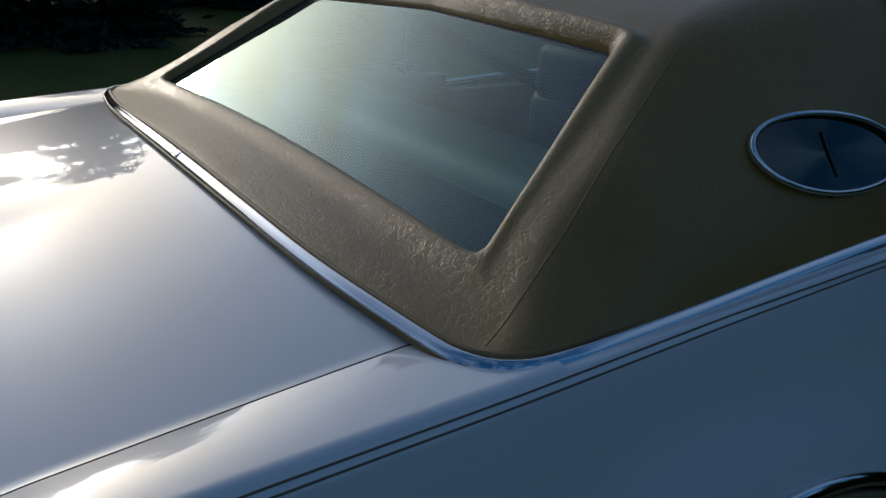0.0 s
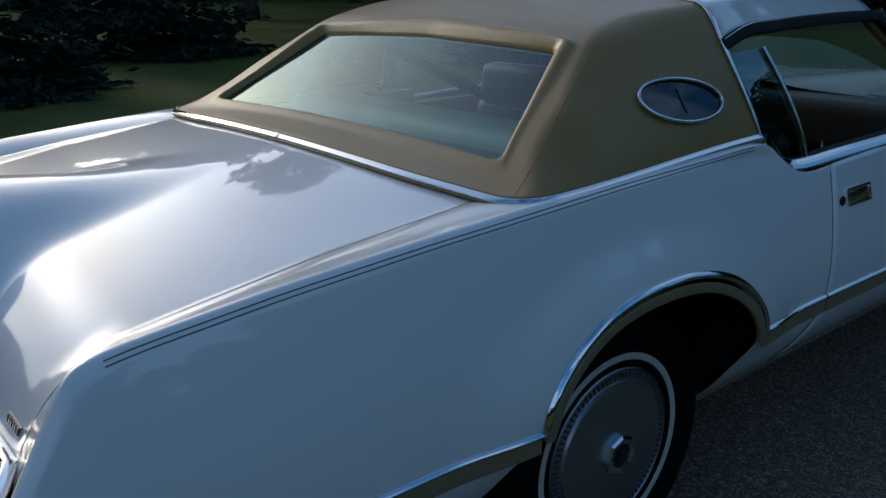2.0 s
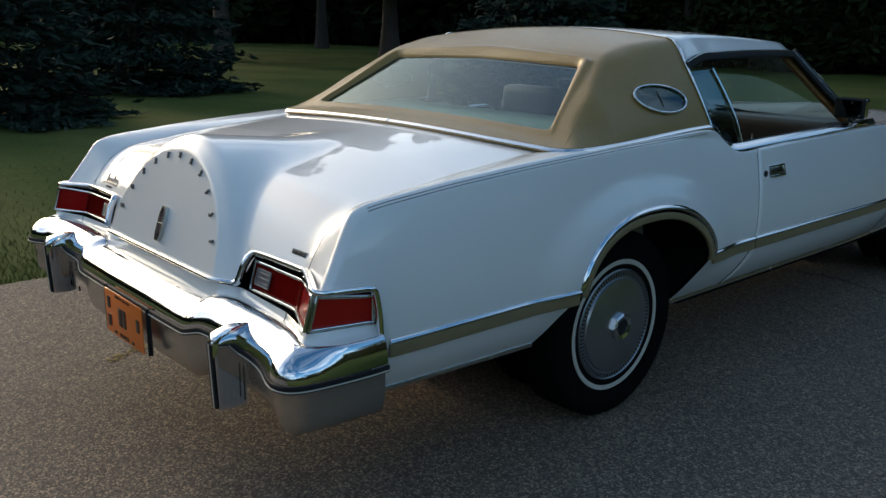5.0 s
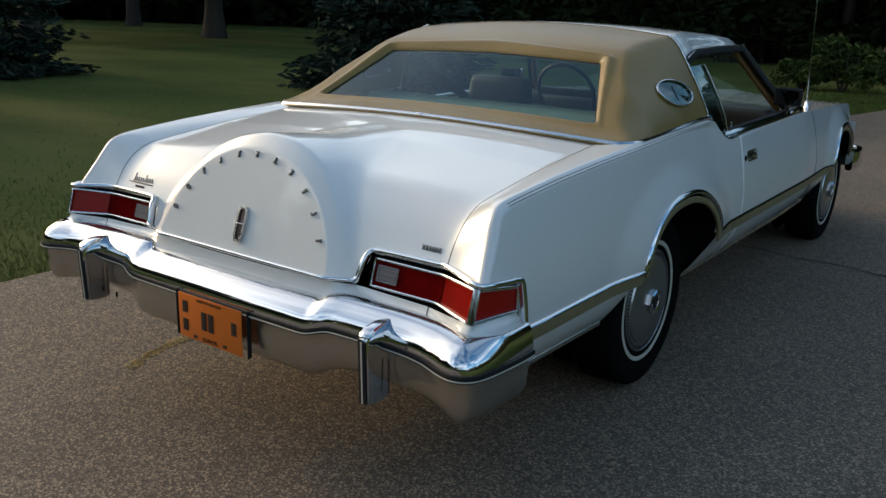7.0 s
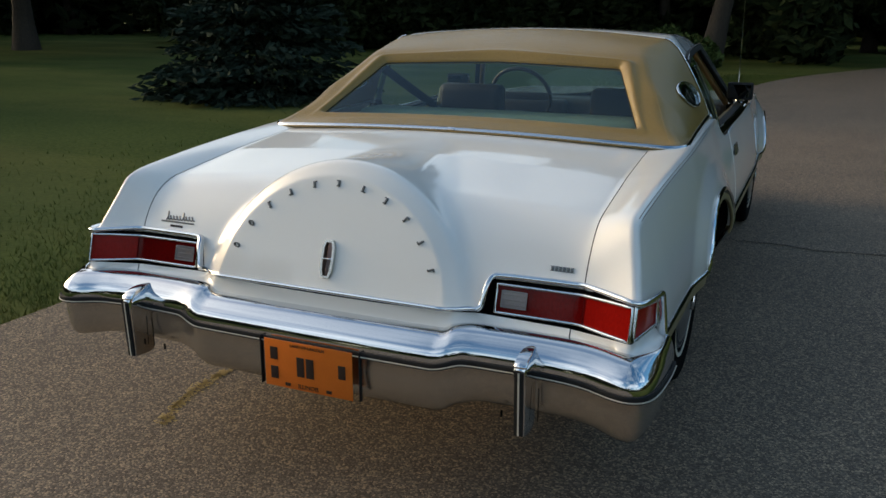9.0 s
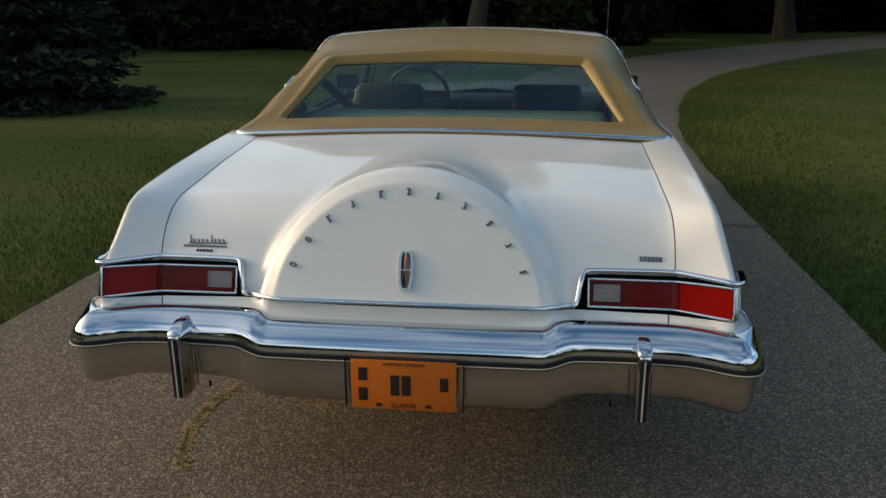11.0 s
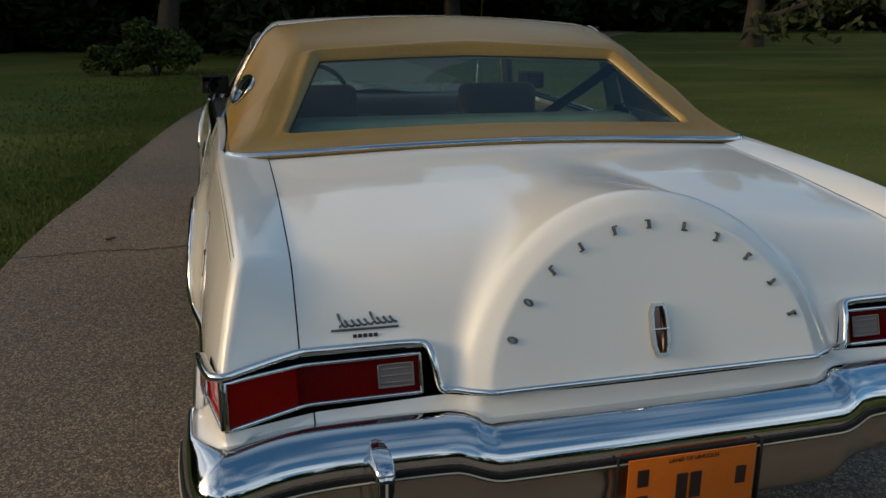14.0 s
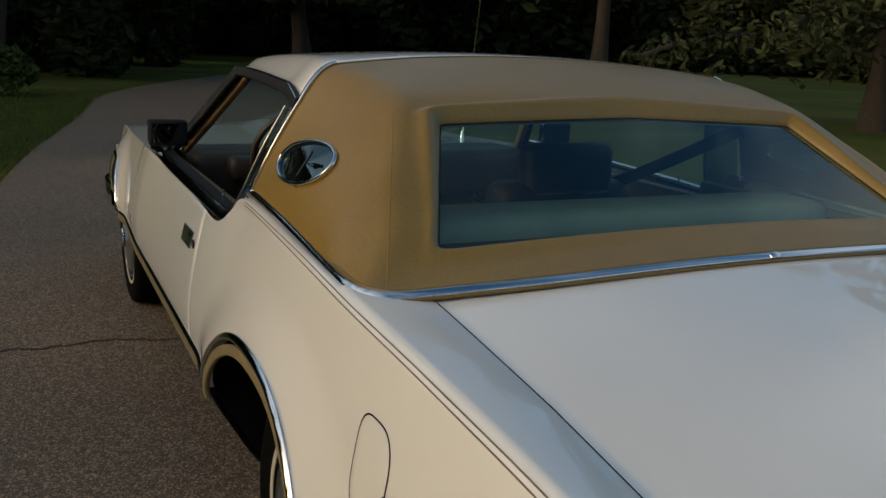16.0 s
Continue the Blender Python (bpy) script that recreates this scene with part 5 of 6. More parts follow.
for flip in (1, -1):
    fl = np.array((flip, 1, 1))
    arch_r, arch_f = arch_columns(0.045), arch_columns(3.103)
    runs = ((np.linspace(-1.105, -0.352, 20), None), (np.linspace(0.442, 0.782, 10), None), (np.linspace(0.79, 2.25, 30), None), (np.linspace(2.257, 2.706, 10), None), (np.linspace(3.50, 3.93, 10), None))
    for ys, _ in runs:
        m = part("side_moulding", sweep(side_line(ys, MOULD - 0.022) * fl, (flip, 0, 0), round_rect(0.038, 0.010, 0.3)), GOLD_INSERT, car, "gold vinyl rub moulding with chrome edge")
        part("moulding_edge", sweep(side_line(ys, MOULD + 0.001) * fl, (flip, 0, 0.9), round_rect(0.015, 0.011, 0.35)), CHROME, m)
    for c, ac in ((0.045, arch_r), (3.103, arch_f)):
        zz = arch_z(ac, c)
        ring_pts = side_line(ac, zz)
        inner_pts = ring_pts.copy()
        inner_pts[:, 1] = c + (ac - c) * 0.962
        inner_pts[:, 2] = MOULD - 0.016 + (zz - MOULD) * 0.945
        inner_pts[:, 0] -= 0.006
        trimo = part("arch_moulding", sweep(inner_pts * fl, (flip, 0, 0), round_rect(0.026, 0.014, 0.3)), GOLD_INSERT, car, "gold wheel arch moulding with chrome edge")
        part("moulding_edge", sweep(ring_pts * fl, np.c_[np.full(49, flip), (ac - c) * 1.6, np.full(49, 0.8)], round_rect(0.018, 0.012, 0.35)), CHROME, trimo)
    for y0, y1, zb0, zb1 in ((-1.12, -0.46, 0.410, 0.388), (0.34, 2.63, 0.358, 0.357)):
        ys = np.linspace(y0, y1, 24)
        part("sill_moulding", sweep(side_line(ys, np.linspace(zb0, zb1, 24)) * fl, (flip, 0, 0), round_rect(0.016, 0.008, 0.35)), DULL_CHROME, car)
    for dz in (0.005, 0.0145):
        ys = np.linspace(-1.122, 0.50, 60)
        part("pinstripe", sweep(soften_side(side_line(ys, wing_edge(ys) - dz)) * fl, (flip, 0, 0.3), round_rect(0.0024, 0.0012, 0.2, 1)), STRIPE, car)
    if flip < 0:
        # fuel filler flap in the rear quarter
        rim = np.array([(y, z) for y, z in [(-0.520 + 0.060 * math.copysign(abs(math.cos(t)) ** 0.6, math.cos(t)) + 0.25 * 0.06 * math.sin(t), 0.802 + 0.080 * math.copysign(abs(math.sin(t)) ** 0.6, math.sin(t))) for t in np.linspace(0, 2 * math.pi, 40, endpoint=False)]])
        rim3 = side_line(rim[:, 0], rim[:, 1]) * fl
        flap = part("fuel_flap", sweep(rim3, (flip, 0, 0), round_rect(0.0030, 0.0010, 0.3, 1), closed=True), BLACK, car, "fuel filler flap")
        fy, fz = rim.mean(0)
        rings = np.stack([side_line(fy + (rim[:, 0] - fy) * s_, fz + (rim[:, 1] - fz) * s_, 0.0018 if s_ < 0.96 else 0.0010) * fl for s_ in (0.02, 0.35, 0.7, 0.94, 0.972)], 1)
        part("flap_panel", grid(rings, wrap=True), PAINT, flap, out_from=(0, -0.4, 0.7))
        part("flap_latch", box((flip * float(side_x(-0.581, 0.79)), -0.581, 0.79), (0.006, 0.006, 0.020), 0.002), RUBBER, flap)
    # door handle and lock
    hy, hz = 0.972, 0.831
    hx = float(side_x(hy, hz))
    plate_h = part("door_handle", turned(join(box((0, 0, 0.021), (0.012, 0.132, 0.010), 0.003), box((0, 0, -0.021), (0.012, 0.132, 0.010), 0.003), box((0, -0.062, 0), (0.012, 0.010, 0.052), 0.003), box((0, 0.062, 0), (0.012, 0.010, 0.052), 0.003)), Matrix.Translation((flip * hx, hy, hz)) @ Matrix.Rotation(flip * -0.25, 4, "Y")), CHROME, car, "chrome door handle")
    part("handle_flap", turned(box((-0.001, 0, 0), (0.010, 0.116, 0.034), 0.003), Matrix.Translation((flip * hx, hy, hz)) @ Matrix.Rotation(flip * -0.25, 4, "Y")), DULL_CHROME, plate_h)
    part("door_lock", lathe([(0.0, 0.006), (0.012, 0.005), (0.015, 0.0)], (flip * float(side_x(0.877, 0.826)), 0.877, 0.826), "x", 20, flip), RUBBER, car)
    # door mirror
    mx, my = 0.882 * flip, 1.80
    mir = part("side_mirror", box((mx, my, 1.046), (0.140, 0.060, 0.094), 0.016, 4), CHROME, car, "chrome side mirror with a black bezel")
    part("mirror_bezel", box((mx, my - 0.026, 1.046), (0.142, 0.024, 0.096), 0.011, 3), RUBBER, mir, "black bezel")
    part("mirror_glass", turned(box((0, 0, 0), (0.118, 0.004, 0.074), 0.001), pose(mx, my - 0.0375, 1.046, 2, 0, -4 * flip)), MIRROR, mir)
    part("mirror_foot", join(tube(np.array([(mx - flip * 0.012, my, 1.005), (flip * 0.880, my + 0.02, 0.975)]), 0.013, 10), box((flip * 0.898, my + 0.03, 0.968), (0.05, 0.14, 0.014), 0.005)), CHROME, mir)
part("antenna", join(tube(np.array([(0.80, 2.57, 0.93), (0.80, 2.50, 1.3), (0.80, 2.44, 1.75)]), 0.0028, 6), lathe([(0.004, 0.05), (0.011, 0.03), (0.018, 0.0)], (0.80, 2.57, 0.92), "z", 16)), CHROME, car, "thin chrome radio antenna")

# ==== wheels ====
def wheel(cx, cy, sgn):
    c = (cx, cy, 0.350)
    w = part("wheel", lathe([(0.19, 0.080), (0.213, 0.098), (0.222, 0.1030), (0.250, 0.1045), (0.285, 0.113), (0.318, 0.112), (0.337, 0.104), (0.348, 0.086), (0.350, 0.04), (0.350, -0.06), (0.336, -0.085), (0.30, -0.105), (0.19, -0.085)], c, "x", 72, sgn), TYRE, car, "whitewall tyre with a steel wheel cover")
    part("whitewall", lathe([(0.2285, 0.1030), (0.2300, 0.1056), (0.2450, 0.1062), (0.2465, 0.1040)], c, "x", 72, sgn), WHITEWALL, w, "narrow whitewall band")
    part("rim", lathe([(0.211, 0.086), (0.209, 0.101), (0.205, 0.104), (0.200, 0.100)], c, "x", 72, sgn), DARK_STEEL, w, "steel rim")
    cover = part("wheel_cover", lathe([(0.204, 0.086), (0.200, 0.101), (0.180, 0.104), (0.176, 0.102), (0.172, 0.109), (0.14, 0.116), (0.08, 0.120), (0.055, 0.122), (0.0, 0.122)], c, "x", 72, sgn), STEEL, w, "brushed steel wheel cover")
    slot = None
    for i in range(84):
        m = Matrix.Translation(c) @ Matrix.Rotation(2 * math.pi * i / 84, 4, "X")
        if slot is None:
            slot = part("slot", box((sgn * 0.1028, 0.190, 0), (0.003, 0.015, 0.0050)), SLOT, cover, smooth=False)
            slot.matrix_local = m
        else:
            o = new("slot", slot.data)
            o.parent, o.matrix_local = cover, m
    part("hub_ring", lathe([(0.052, 0.120), (0.052, 0.134), (0.046, 0.139), (0.032, 0.136), (0.030, 0.126)], c, "x", 8, sgn), CHROME, cover, "chrome octagonal hub", smooth=False)
    part("hub_centre", lathe([(0.032, 0.124), (0.028, 0.132), (0.0, 0.134)], c, "x", 32, sgn), RUBBER, cover)
    return w


for x, y in ((0.795, 0.0), (0.795, 3.058)):
    wheel(x, y, 1)
    wheel(-x, y, -1)

# ==== cabin ====
part("cabin_floor", box((0, 1.2, 0.45), (1.6, 2.2, 0.04)), SEAT, car)
part("parcel_shelf", box((0, -0.06, 0.985), (1.38, 0.34, 0.03), 0.01), SHELF, car, "dark green parcel shelf")
rear_seat = part("rear_seat", box((0, 0.155, 0.905), (1.34, 0.23, 0.29), 0.06, 5), SEAT_CREAM, car, "cream leather rear seat back")
part("seat_cushion", box((0, 0.50, 0.62), (1.38, 0.5, 0.2), 0.05, 3), SEAT_CREAM, rear_seat)
for x in (-0.40, 0.40):
    st = part("front_seat", join(box((x, 1.02, 0.76), (0.58, 0.17, 0.40), 0.07, 4), box((x, 1.28, 0.58), (0.60, 0.55, 0.18), 0.05, 3)), SEAT, car, "dark leather front seat")
    part("headrest", box((x + (0.0 if x > 0 else -0.06), 0.99, 1.01), (0.37, 0.11, 0.18), 0.045, 4), SEAT, st)
    part("seat_piping", box((x + (0.0 if x > 0 else -0.06), 0.93, 0.925), (0.32, 0.006, 0.006), 0.002), CHROME, st)
part("belt_guide", turned(box((0, 0, 0), (0.03, 0.05, 0.11), 0.012, 3), pose(-0.64, 0.98, 1.02, 0, 12, 0)), SEAT_CREAM, car, "cream seat belt guide")
part("dashboard", join(box((0, 2.0, 0.86), (1.56, 0.34, 0.20), 0.05, 3), box((-0.4, 1.83, 0.90), (0.5, 0.14, 0.10), 0.03, 3)), SEAT, car, "dark dashboard")
a = np.linspace(0, 2 * math.pi, 40, endpoint=False)
sw = np.stack([-0.40 + 0.19 * np.cos(a), 1.66 - 0.07 * np.sin(a), 0.98 + 0.175 * np.sin(a)], -1)
swo = part("steering_wheel", sweep(sw, (0, -0.9, -0.4), round_rect(0.024, 0.024, 0.45), closed=True), SEAT, car, "dark steering wheel")
part("spoke", box((-0.40, 1.665, 0.98), (0.36, 0.03, 0.05), 0.012), SEAT, swo)
part("interior_mirror", join(box((0.0, 1.40, 1.235), (0.24, 0.03, 0.065), 0.012), tube(np.array([(0, 1.41, 1.26), (0, 1.36, 1.31)]), 0.008)), RUBBER, car)
for flip in (1, -1):
    part("door_trim", box((flip * 0.84, 1.45, 0.76), (0.06, 1.45, 0.36), 0.02), TRIM_TAN, car, "tan door trim")
    part("rear_trim", box((flip * 0.80, 0.30, 0.93), (0.05, 0.80, 0.14), 0.02), TRIM_TAN, car)
    part("lock_button", lathe([(0.004, 0.0), (0.004, 0.035), (0.0, 0.036)], (flip * 0.865, 0.90, 0.945), "z", 10), CHROME, car)
    belt_ = catmull([(flip * 0.76, 0.52, 1.20), (flip * 0.70, 0.80, 1.05), (flip * 0.66, 1.05, 0.93)], 16)
    part("seat_belt", sweep(belt_, (flip, 0, 0.4), round_rect(0.045, 0.003, 0.2, 1)), RUBBER, car)

# ==== plants ====
def soup(name, tri, mat, parent=None, label=""):
    """A mesh of loose triangles."""
    v = tri.reshape(-1, 3)
    me = bpy.data.meshes.new(name)
    n = len(v)
    me.vertices.add(n)
    me.vertices.foreach_set("co", v.astype(np.float32).ravel())
    me.loops.add(n)
    me.loops.foreach_set("vertex_index", np.arange(n, dtype=np.int32))
    me.polygons.add(n // 3)
    me.polygons.foreach_set("loop_start", np.arange(0, n, 3, dtype=np.int32))
    me.update(calc_edges=True)
    me.materials.append(mat)
    ob = new(name, me)
    if parent:
        ob.parent = parent
    if label:
        ob["label"] = label
    return ob


rng = np.random.default_rng(7)


def leaf_tris(centres, size, flat=0.3, droop=0.0, along=None, slim=0.42):
    """Two-triangle leaves, or sprays, of random turn at the centres."""
    n = len(centres)
    u = rng.normal(size=(n, 3))
    u[:, 2] = u[:, 2] * flat - droop
    if along is not None:
        u = u * 0.55 + np.array(along)
    u /= np.linalg.norm(u, axis=1)[:, None]
    w = np.cross(u, rng.normal(size=(n, 3)))
    w /= np.linalg.norm(w, axis=1)[:, None]
    s = size * rng.uniform(0.6, 1.3, (n, 1))
    a, b, c, d = centres - u * s, centres + w * s * slim, centres + u * s, centres - w * s * slim
    return np.stack([np.stack([a, b, c], 1), np.stack([a, c, d], 1)], 1).reshape(-1, 3, 3)


def trunk_shape(h, r, lean=(0, 0), segs=10):
    pts = np.array([(lean[0] * t + 0.05 * r * math.sin(5 * t), lean[1] * t, h * t) for t in np.linspace(0, 1, 10)])
    P = []
    for k in range(segs):
        a = 2 * math.pi * k / segs
        P.append([(p[0] + r * (1.35 - 0.35 * min(1, i / 1.5)) * (1 - 0.75 * i / 9) * math.cos(a), p[1] + r * (1.35 - 0.35 * min(1, i / 1.5)) * (1 - 0.75 * i / 9) * math.sin(a), p[2]) for i, p in enumerate(pts)])
    return grid(np.array(P), wrap=True)


def spruce(x, y, h, r, sprays, label, skirt=0.1):
    t = thing("spruce_tree", label, "tree", at=(x, y, -0.05))
    part("trunk", trunk_shape(h * 0.97, r * 0.055), BARK, t)
    tris = []
    levels = int(h / 0.32)
    for i in range(levels):
        f = i / levels
        z = skirt + (h - skirt) * f
        reach = r * (1 - f) ** 0.85 * rng.uniform(0.88, 1.06) + 0.08
        for b in range(int(13 + 15 * (1 - f))):
            a = rng.uniform(0, 2 * math.pi)
            L = reach * rng.uniform(0.72, 1.08)
            n = max(12, int(1.7 * sprays * L / r))
            s = np.sqrt(rng.uniform(0.04, 1, n))
            wob = rng.normal(size=(n, 3)) * np.c_[0.10 + 0.10 * s, 0.10 + 0.10 * s, 0.05 + 0.03 * s] * (0.6 + 0.12 * r)
            c = np.c_[np.cos(a) * L * s, np.sin(a) * L * s, z - 0.22 * L * s ** 1.3 + 0.10 * L * s ** 4] + wob
            c[:, 2] = np.maximum(c[:, 2], 0.08)
            tris.append(leaf_tris(c, 0.085 + 0.010 * r, 0.6, 0.1, (math.cos(a), math.sin(a), -0.1), 0.34))
    soup("crown", np.vstack(tris), NEEDLES, t)
    return t


def broad_tree(x, y, h, r, crown_low, leaves, label, lean=(0, 0), leaf=0.16, name="broadleaf_tree", trunk_r=0.22):
    t = thing(name, label, "tree", at=(x, y, -0.05))
    limbs = [trunk_shape(h * 0.75, trunk_r, lean)]
    blobs = []
    for i in range(11):
        a, f = i * 2.4 + rng.uniform(-0.4, 0.4), rng.uniform(0.15, 1)
        tip = np.array((lean[0] + math.cos(a) * r * 0.75 * (1.1 - 0.5 * f), lean[1] + math.sin(a) * r * 0.75 * (1.1 - 0.5 * f), crown_low + (h - crown_low) * (0.12 + 0.8 * f)))
        z0 = crown_low * 0.8 + (tip[2] - crown_low) * 0.5
        root = np.array((lean[0] * z0 / h, lean[1] * z0 / h, z0))
        limbs.append(tube(np.array([root, (root + tip) / 2 + (0, 0, 0.25), tip]), trunk_r * 0.22, 6))
        blobs += [(tip, r * rng.uniform(0.28, 0.46)) for _ in range(1)] + [(tip + rng.normal(size=3) * r * 0.3, r * rng.uniform(0.16, 0.32)) for _ in range(3)]
    part("trunk", join(*limbs), BARK, t)
    cs = []
    for c, br in blobs:
        n = int(leaves * (br / r) ** 2)
        d = rng.normal(size=(n, 3))
        d /= np.linalg.norm(d, axis=1)[:, None]
        cs.append(c + d * br * rng.uniform(0.55, 1.08, (n, 1)) * (1, 1, 0.8))
    cs = np.vstack(cs)
    cs[:, 2] = np.maximum(cs[:, 2], crown_low * 0.75)
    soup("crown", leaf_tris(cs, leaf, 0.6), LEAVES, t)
    return t


def hanging_tree(x, y, h, r, label):
    """A spreading tree whose long limbs droop, with sprays of foliage hanging from them."""
    t = thing("spreading_tree", label, "tree", at=(x, y, -0.05))
    limbs, tris = [trunk_shape(h * 0.85, 0.30)], []
    for i in range(26):
        a, f = i * 2.4 + rng.uniform(-0.3, 0.3), (i + 0.5) / 26
        z0 = 1.25 + (h - 2.2) * f
        L = r * (1.0 - 0.55 * f) * rng.uniform(0.8, 1.1)
        u_ = np.linspace(0, 1, 9)
        path = np.stack([np.cos(a) * L * u_, np.sin(a) * L * u_, z0 + 0.7 * np.sin(u_ * 2.2) - 0.75 * u_ ** 2], 1)
        limbs.append(tube(path, 0.035 + 0.03 * (1 - f), 6))
        n = int(520 * (L / r + 0.3))
        s_ = rng.uniform(0.22, 1.05, n)
        c = np.stack([np.interp(s_, u_, path[:, k]) for k in range(3)], 1)
        c += rng.normal(size=(n, 3)) * (0.34, 0.34, 0.16)
        c[:, 2] -= rng.exponential(0.22, n)
        c[:, 2] = np.maximum(c[:, 2], 0.85 + rng.uniform(0, 0.4, n))
        tris.append(leaf_tris(c, 0.15, 0.6, 0.5, None, 0.40))
    part("trunk", join(*limbs), BARK, t)
    soup("crown", np.vstack(tris), HANGING_LEAVES, t)
    return t


def bush(x, y, h, r, leaves):
    t = thing("bush", "leafy green bush beside the driveway", "bush", at=(x, y, -0.05))
    stems = [tube(np.array([(0.05 * math.cos(a), 0.05 * math.sin(a), 0), (r * 0.4 * math.cos(a), r * 0.4 * math.sin(a), h * 0.6)]), 0.02, 6) for a in np.linspace(0, 6, 7)]
    part("trunk", join(*stems), BARK, t)
    cs = []
    for _ in range(16):
        c = np.array((rng.normal() * r * 0.42, rng.normal() * r * 0.42, h * rng.uniform(0.3, 0.75)))
        br = r * rng.uniform(0.25, 0.42)
        d = rng.normal(size=(leaves // 16, 3))
        d /= np.linalg.norm(d, axis=1)[:, None]
        cs.append(c + d * br * rng.uniform(0.6, 1.1, (len(d), 1)))
    cs = np.vstack(cs)
    cs[:, 2] = np.maximum(cs[:, 2], 0.03)
    soup("crown", leaf_tris(cs, 0.075, 0.8), BUSH_LEAVES, t)


spruce(-11.2, 0.9, 4.7, 1.8, 60, "dark blue-green spruce on the lawn")
spruce(-15.9, 5.1, 5.6, 2.5, 60, "dense dark spruce with boughs down to the lawn")
spruce(-8.1, 9.6, 4.9, 1.9, 60, "tall dark spruce beside the driveway")
broad_tree(-29.4, 22.7, 11, 6.0, 4.0, 7000, "shade tree with a thick trunk on the lawn", trunk_r=0.45, leaf=0.3)
broad_tree(-30, 14.5, 10.5, 6.0, 4.2, 7000, "shade tree with a thick trunk on the lawn", trunk_r=0.40, leaf=0.3)
broad_tree(-46, 30, 15, 6.0, 4.0, 5000, "shade tree far across the lawn", trunk_r=0.4, leaf=0.35)
bush(-1.95, 17.6, 1.3, 0.72, 4200)
bush(-2.85, 17.8, 0.75, 0.5, 2000)
broad_tree(-2.0, 23.5, 13, 5.5, 4.8, 6500, "tall tree leaning beside the woods", lean=(1.6, 0), trunk_r=0.3, leaf=0.26)
broad_tree(23.5, 32, 13, 5.5, 2.6, 7000, "shade tree standing alone on the lawn", trunk_r=0.42, leaf=0.3)
broad_tree(12.6, 43.5, 14, 6.0, 4.2, 6000, "shade tree with a leaning trunk beside the driveway", lean=(-1.2, 0), trunk_r=0.5, leaf=0.34)
broad_tree(24.5, 66, 16, 7.0, 5.0, 6000, "tall shade tree beyond the bend of the driveway", trunk_r=0.7, leaf=0.45)
hanging_tree(16.4, 11.7, 8.5, 5.6, "low-branched tree with feathery hanging foliage on the lawn")


def woods(name, spots, h, leaves, leaf, label):
    """Far trees, drawn together into a dark edge."""
    cs, stems = [], []
    for x, y in spots:
        hh = h * rng.uniform(0.75, 1.2)
        r = hh * 0.27
        stems.append((trunk_shape(hh * 0.8, 0.2 + 0.01 * hh)[0] + np.array((x, y, -0.3)), trunk_shape(hh * 0.8, 0.2)[1]))
        for _ in range(16):
            c = np.array((x + rng.normal() * r * 0.55, y + rng.normal() * r * 0.55, hh * rng.uniform(0.05, 0.95)))
            br = r * rng.uniform(0.3, 0.6)
            n = leaves // 16
            d = rng.normal(size=(n, 3))
            d /= np.linalg.norm(d, axis=1)[:, None]
            cs.append(c + d * br * rng.uniform(0.5, 1.1, (n, 1)))
    cs = np.vstack(cs)
    cs[:, 2] = np.maximum(cs[:, 2], 0.1)
    t = thing(name, label, "woods", kind="stuff")
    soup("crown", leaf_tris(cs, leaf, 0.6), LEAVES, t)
    part("trunk", join(*stems), BARK, t)


def row_of(a, b, n, jx):
    return [(a[0] + (b[0] - a[0]) * u + rng.normal() * jx, a[1] + (b[1] - a[1]) * u + rng.normal() * jx) for u in np.linspace(0, 1, n)]


woods("near_woods", row_of((-24, 31), (0, 31), 13, 1.3) + row_of((-28, 37), (4, 38), 16, 1.5) + row_of((-40, 46), (4, 48), 16, 2.0) + row_of((2, 45), (14, 58), 8, 2.0), 8, 8500, 0.27, "dark edge of the woods beyond the driveway")
woods("far_woods", row_of((-80, 30), (-30, 62), 20, 3) + row_of((-85, -10), (-78, 32), 14, 3) + row_of((-30, 60), (30, 92), 18, 3) + row_of((30, 95), (110, 80), 22, 3) + row_of((70, 52), (110, 82), 12, 3) + row_of((62, 8), (74, 54), 12, 3) + row_of((0, 62), (48, 62), 16, 2) + row_of((50, 78), (82, 58), 10, 2) + row_of((-74, 30), (-50, 54), 8, 2), 16, 3600, 0.75, "far line of dark trees round the lawn")
woods("southwest_woods", row_of((-26, -46), (-48, -16), 10, 1.5), 14, 2600, 0.7, "dark trees beyond the lawn behind the car")
woods("back_woods", row_of((-60, -60), (60, -70), 22, 4) + row_of((70, -50), (64, 6), 14, 4) + row_of((-80, -50), (-84, -12), 10, 4), 15, 1500, 1.1, "trees behind the lawn")


woods("distant_woods", [(105 * math.cos(a) + rng.normal() * 4, 105 * math.sin(a) + 10 + rng.normal() * 4) for a in np.linspace(0, 6.2, 76)], 17, 1500, 1.5, "distant dark trees all round the park")


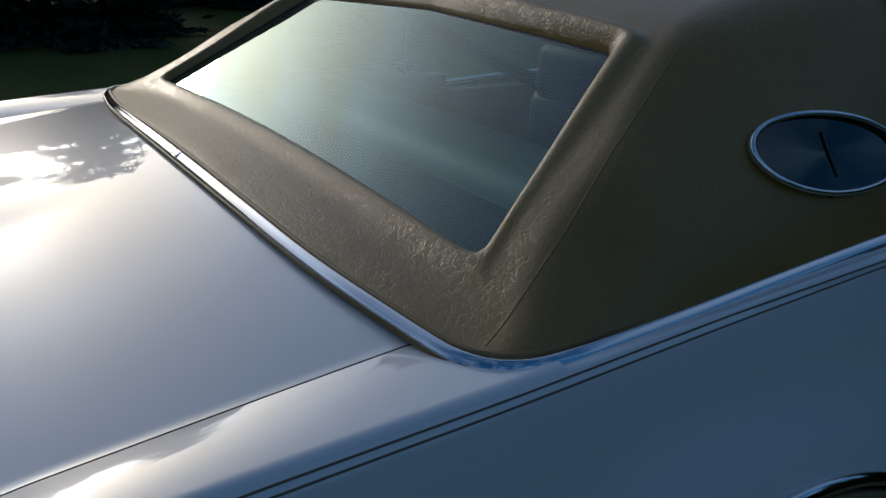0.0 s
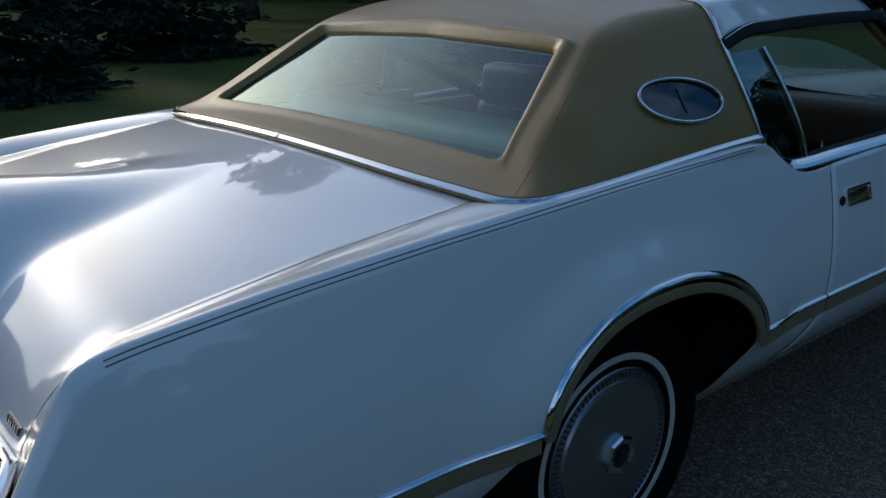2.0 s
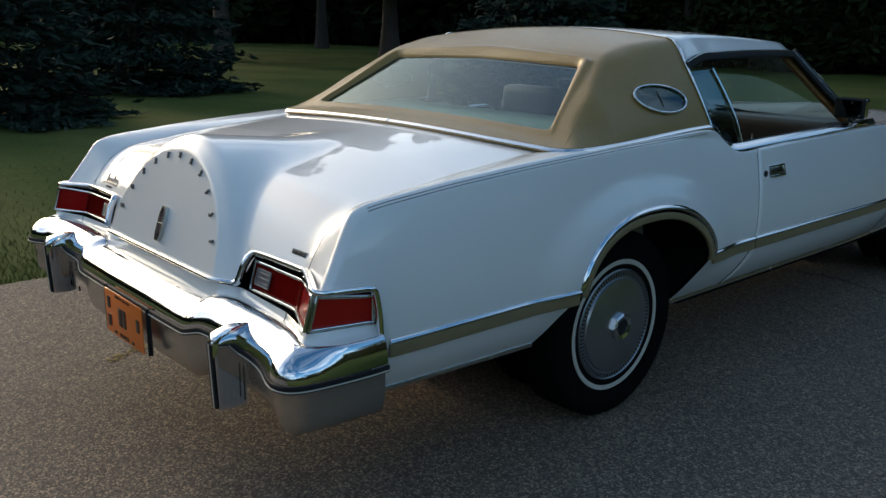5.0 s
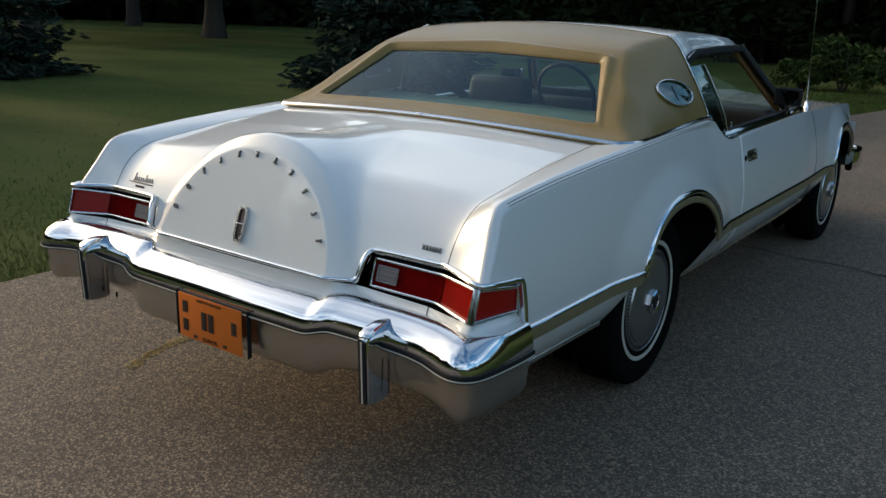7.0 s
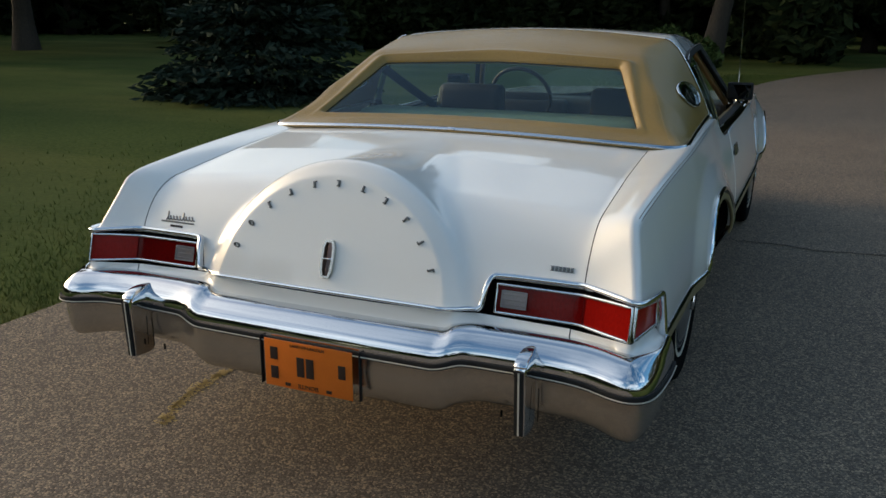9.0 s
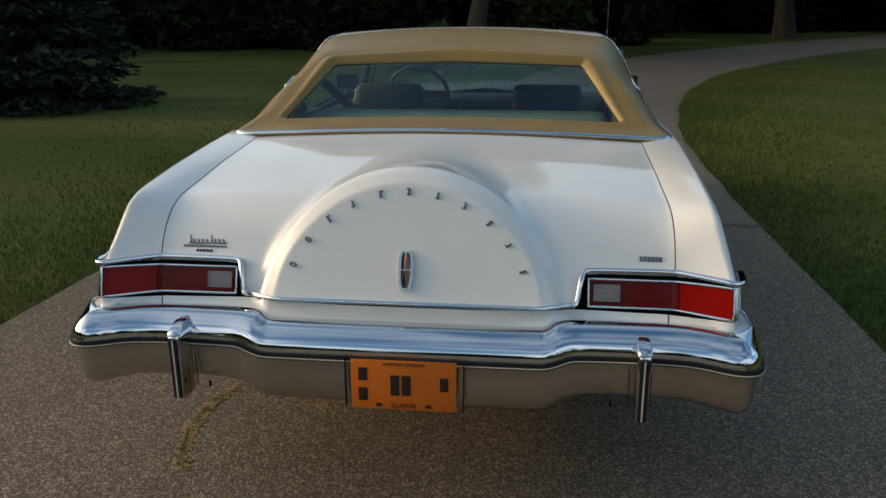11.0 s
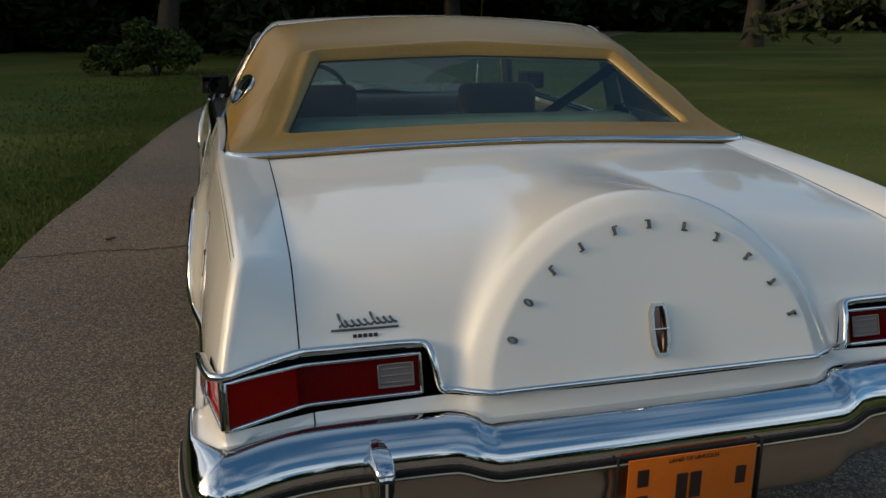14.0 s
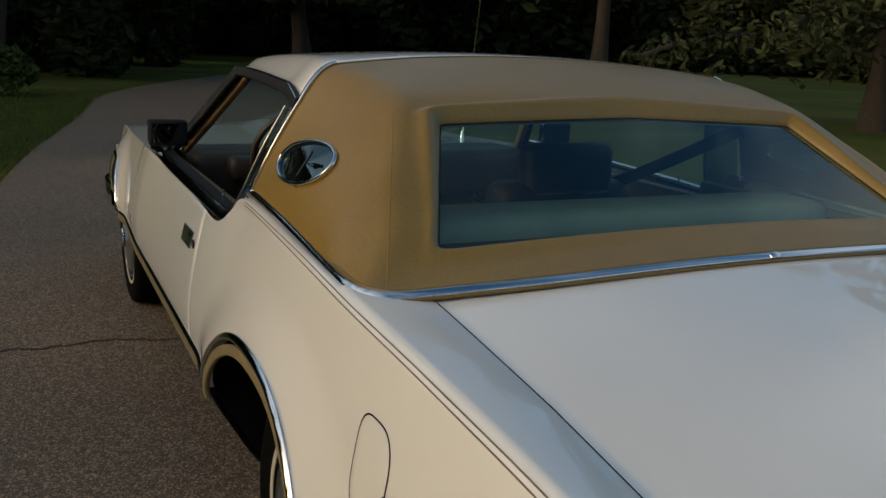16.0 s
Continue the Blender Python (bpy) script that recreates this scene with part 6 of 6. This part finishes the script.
# grass along the driveway's edges
def grass():
    tris = []
    for edge, sgn in ((road_left, -1), (road_right, 1)):
        n = 60000
        y = -7 + 27 * rng.uniform(0, 1, n) ** 1.15
        x = np.interp(y, edge[:, 1], edge[:, 0]) + sgn * (rng.exponential(0.75, n) - 0.06)
        h = rng.uniform(0.006, 0.024, n)
        a = rng.uniform(0, 2 * math.pi, n)
        w = 0.0035 + 0.0008 * np.abs(y + 1)
        base = np.stack([x, y, np.full(n, -0.04)], 1)
        side = np.stack([np.cos(a) * w, np.sin(a) * w, 0 * a], 1)
        tip = base + np.stack([rng.normal(0, 0.02, n), rng.normal(0, 0.02, n), h + 0.03], 1)
        tris.append(np.stack([base - side, base + side, tip], 1))
    return np.vstack(tris)


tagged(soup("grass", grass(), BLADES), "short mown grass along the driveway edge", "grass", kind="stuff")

# worn yellow mark on the asphalt
flecks = []
for _ in range(420):
    y = rng.uniform(-1.24, -0.58)
    x = -0.875 + 0.7 * (y + 0.86) ** 2 + rng.normal() * 0.016
    a, q = rng.uniform(0, 6.3, 3), rng.uniform(0.004, 0.013, 3)
    flecks.append([(x + q[k] * math.cos(2.09 * k + a[0]), y + q[k] * math.sin(2.09 * k + a[0]), 0.004) for k in range(3)])
mark = soup("paint_mark", np.array(flecks), YELLOW_PAINT)
tagged(mark, "faint worn yellow paint mark on the asphalt", "road marking", kind="structure")

# crack across the driveway
cx_ = np.linspace(-2.35, 2.6, 150)
cy_ = 2.42 + 0.035 * np.sin(cx_ * 3.1) + 0.02 * np.sin(cx_ * 11.3 + 1) + rng.normal(0, 0.010, 150)
cw_ = 0.004 + 0.003 * np.abs(np.sin(cx_ * 7.7)) + rng.uniform(0, 0.002, 150)
crack = np.stack([np.stack([cx_, cy_ - cw_, np.full(150, 0.0035)], 1), np.stack([cx_, cy_ + cw_, np.full(150, 0.0035)], 1)], 1)
tagged(part("crack", grid(crack), CRACK), "fine dark crack across the asphalt driveway", "crack", kind="structure")

# a curled dry leaf lying on the asphalt
leaf = []
for u in np.linspace(-1, 1, 11):
    w_ = 0.022 * (1 - u * u) ** 0.7 + 0.0008
    leaf.append([(-1.573 + 0.034 * u * 0.8 - w_ * v * 0.6, 2.718 + 0.034 * u * 0.6 + w_ * v * 0.8, 0.005 + 0.010 * abs(v) + 0.006 * u * u) for v in (-1, -0.5, 0, 0.5, 1)])
tagged(part("fallen_leaf", grid(np.array(leaf)), DRY_LEAF, thick=0.001), "curled brown dry leaf on the asphalt driveway", "leaf")
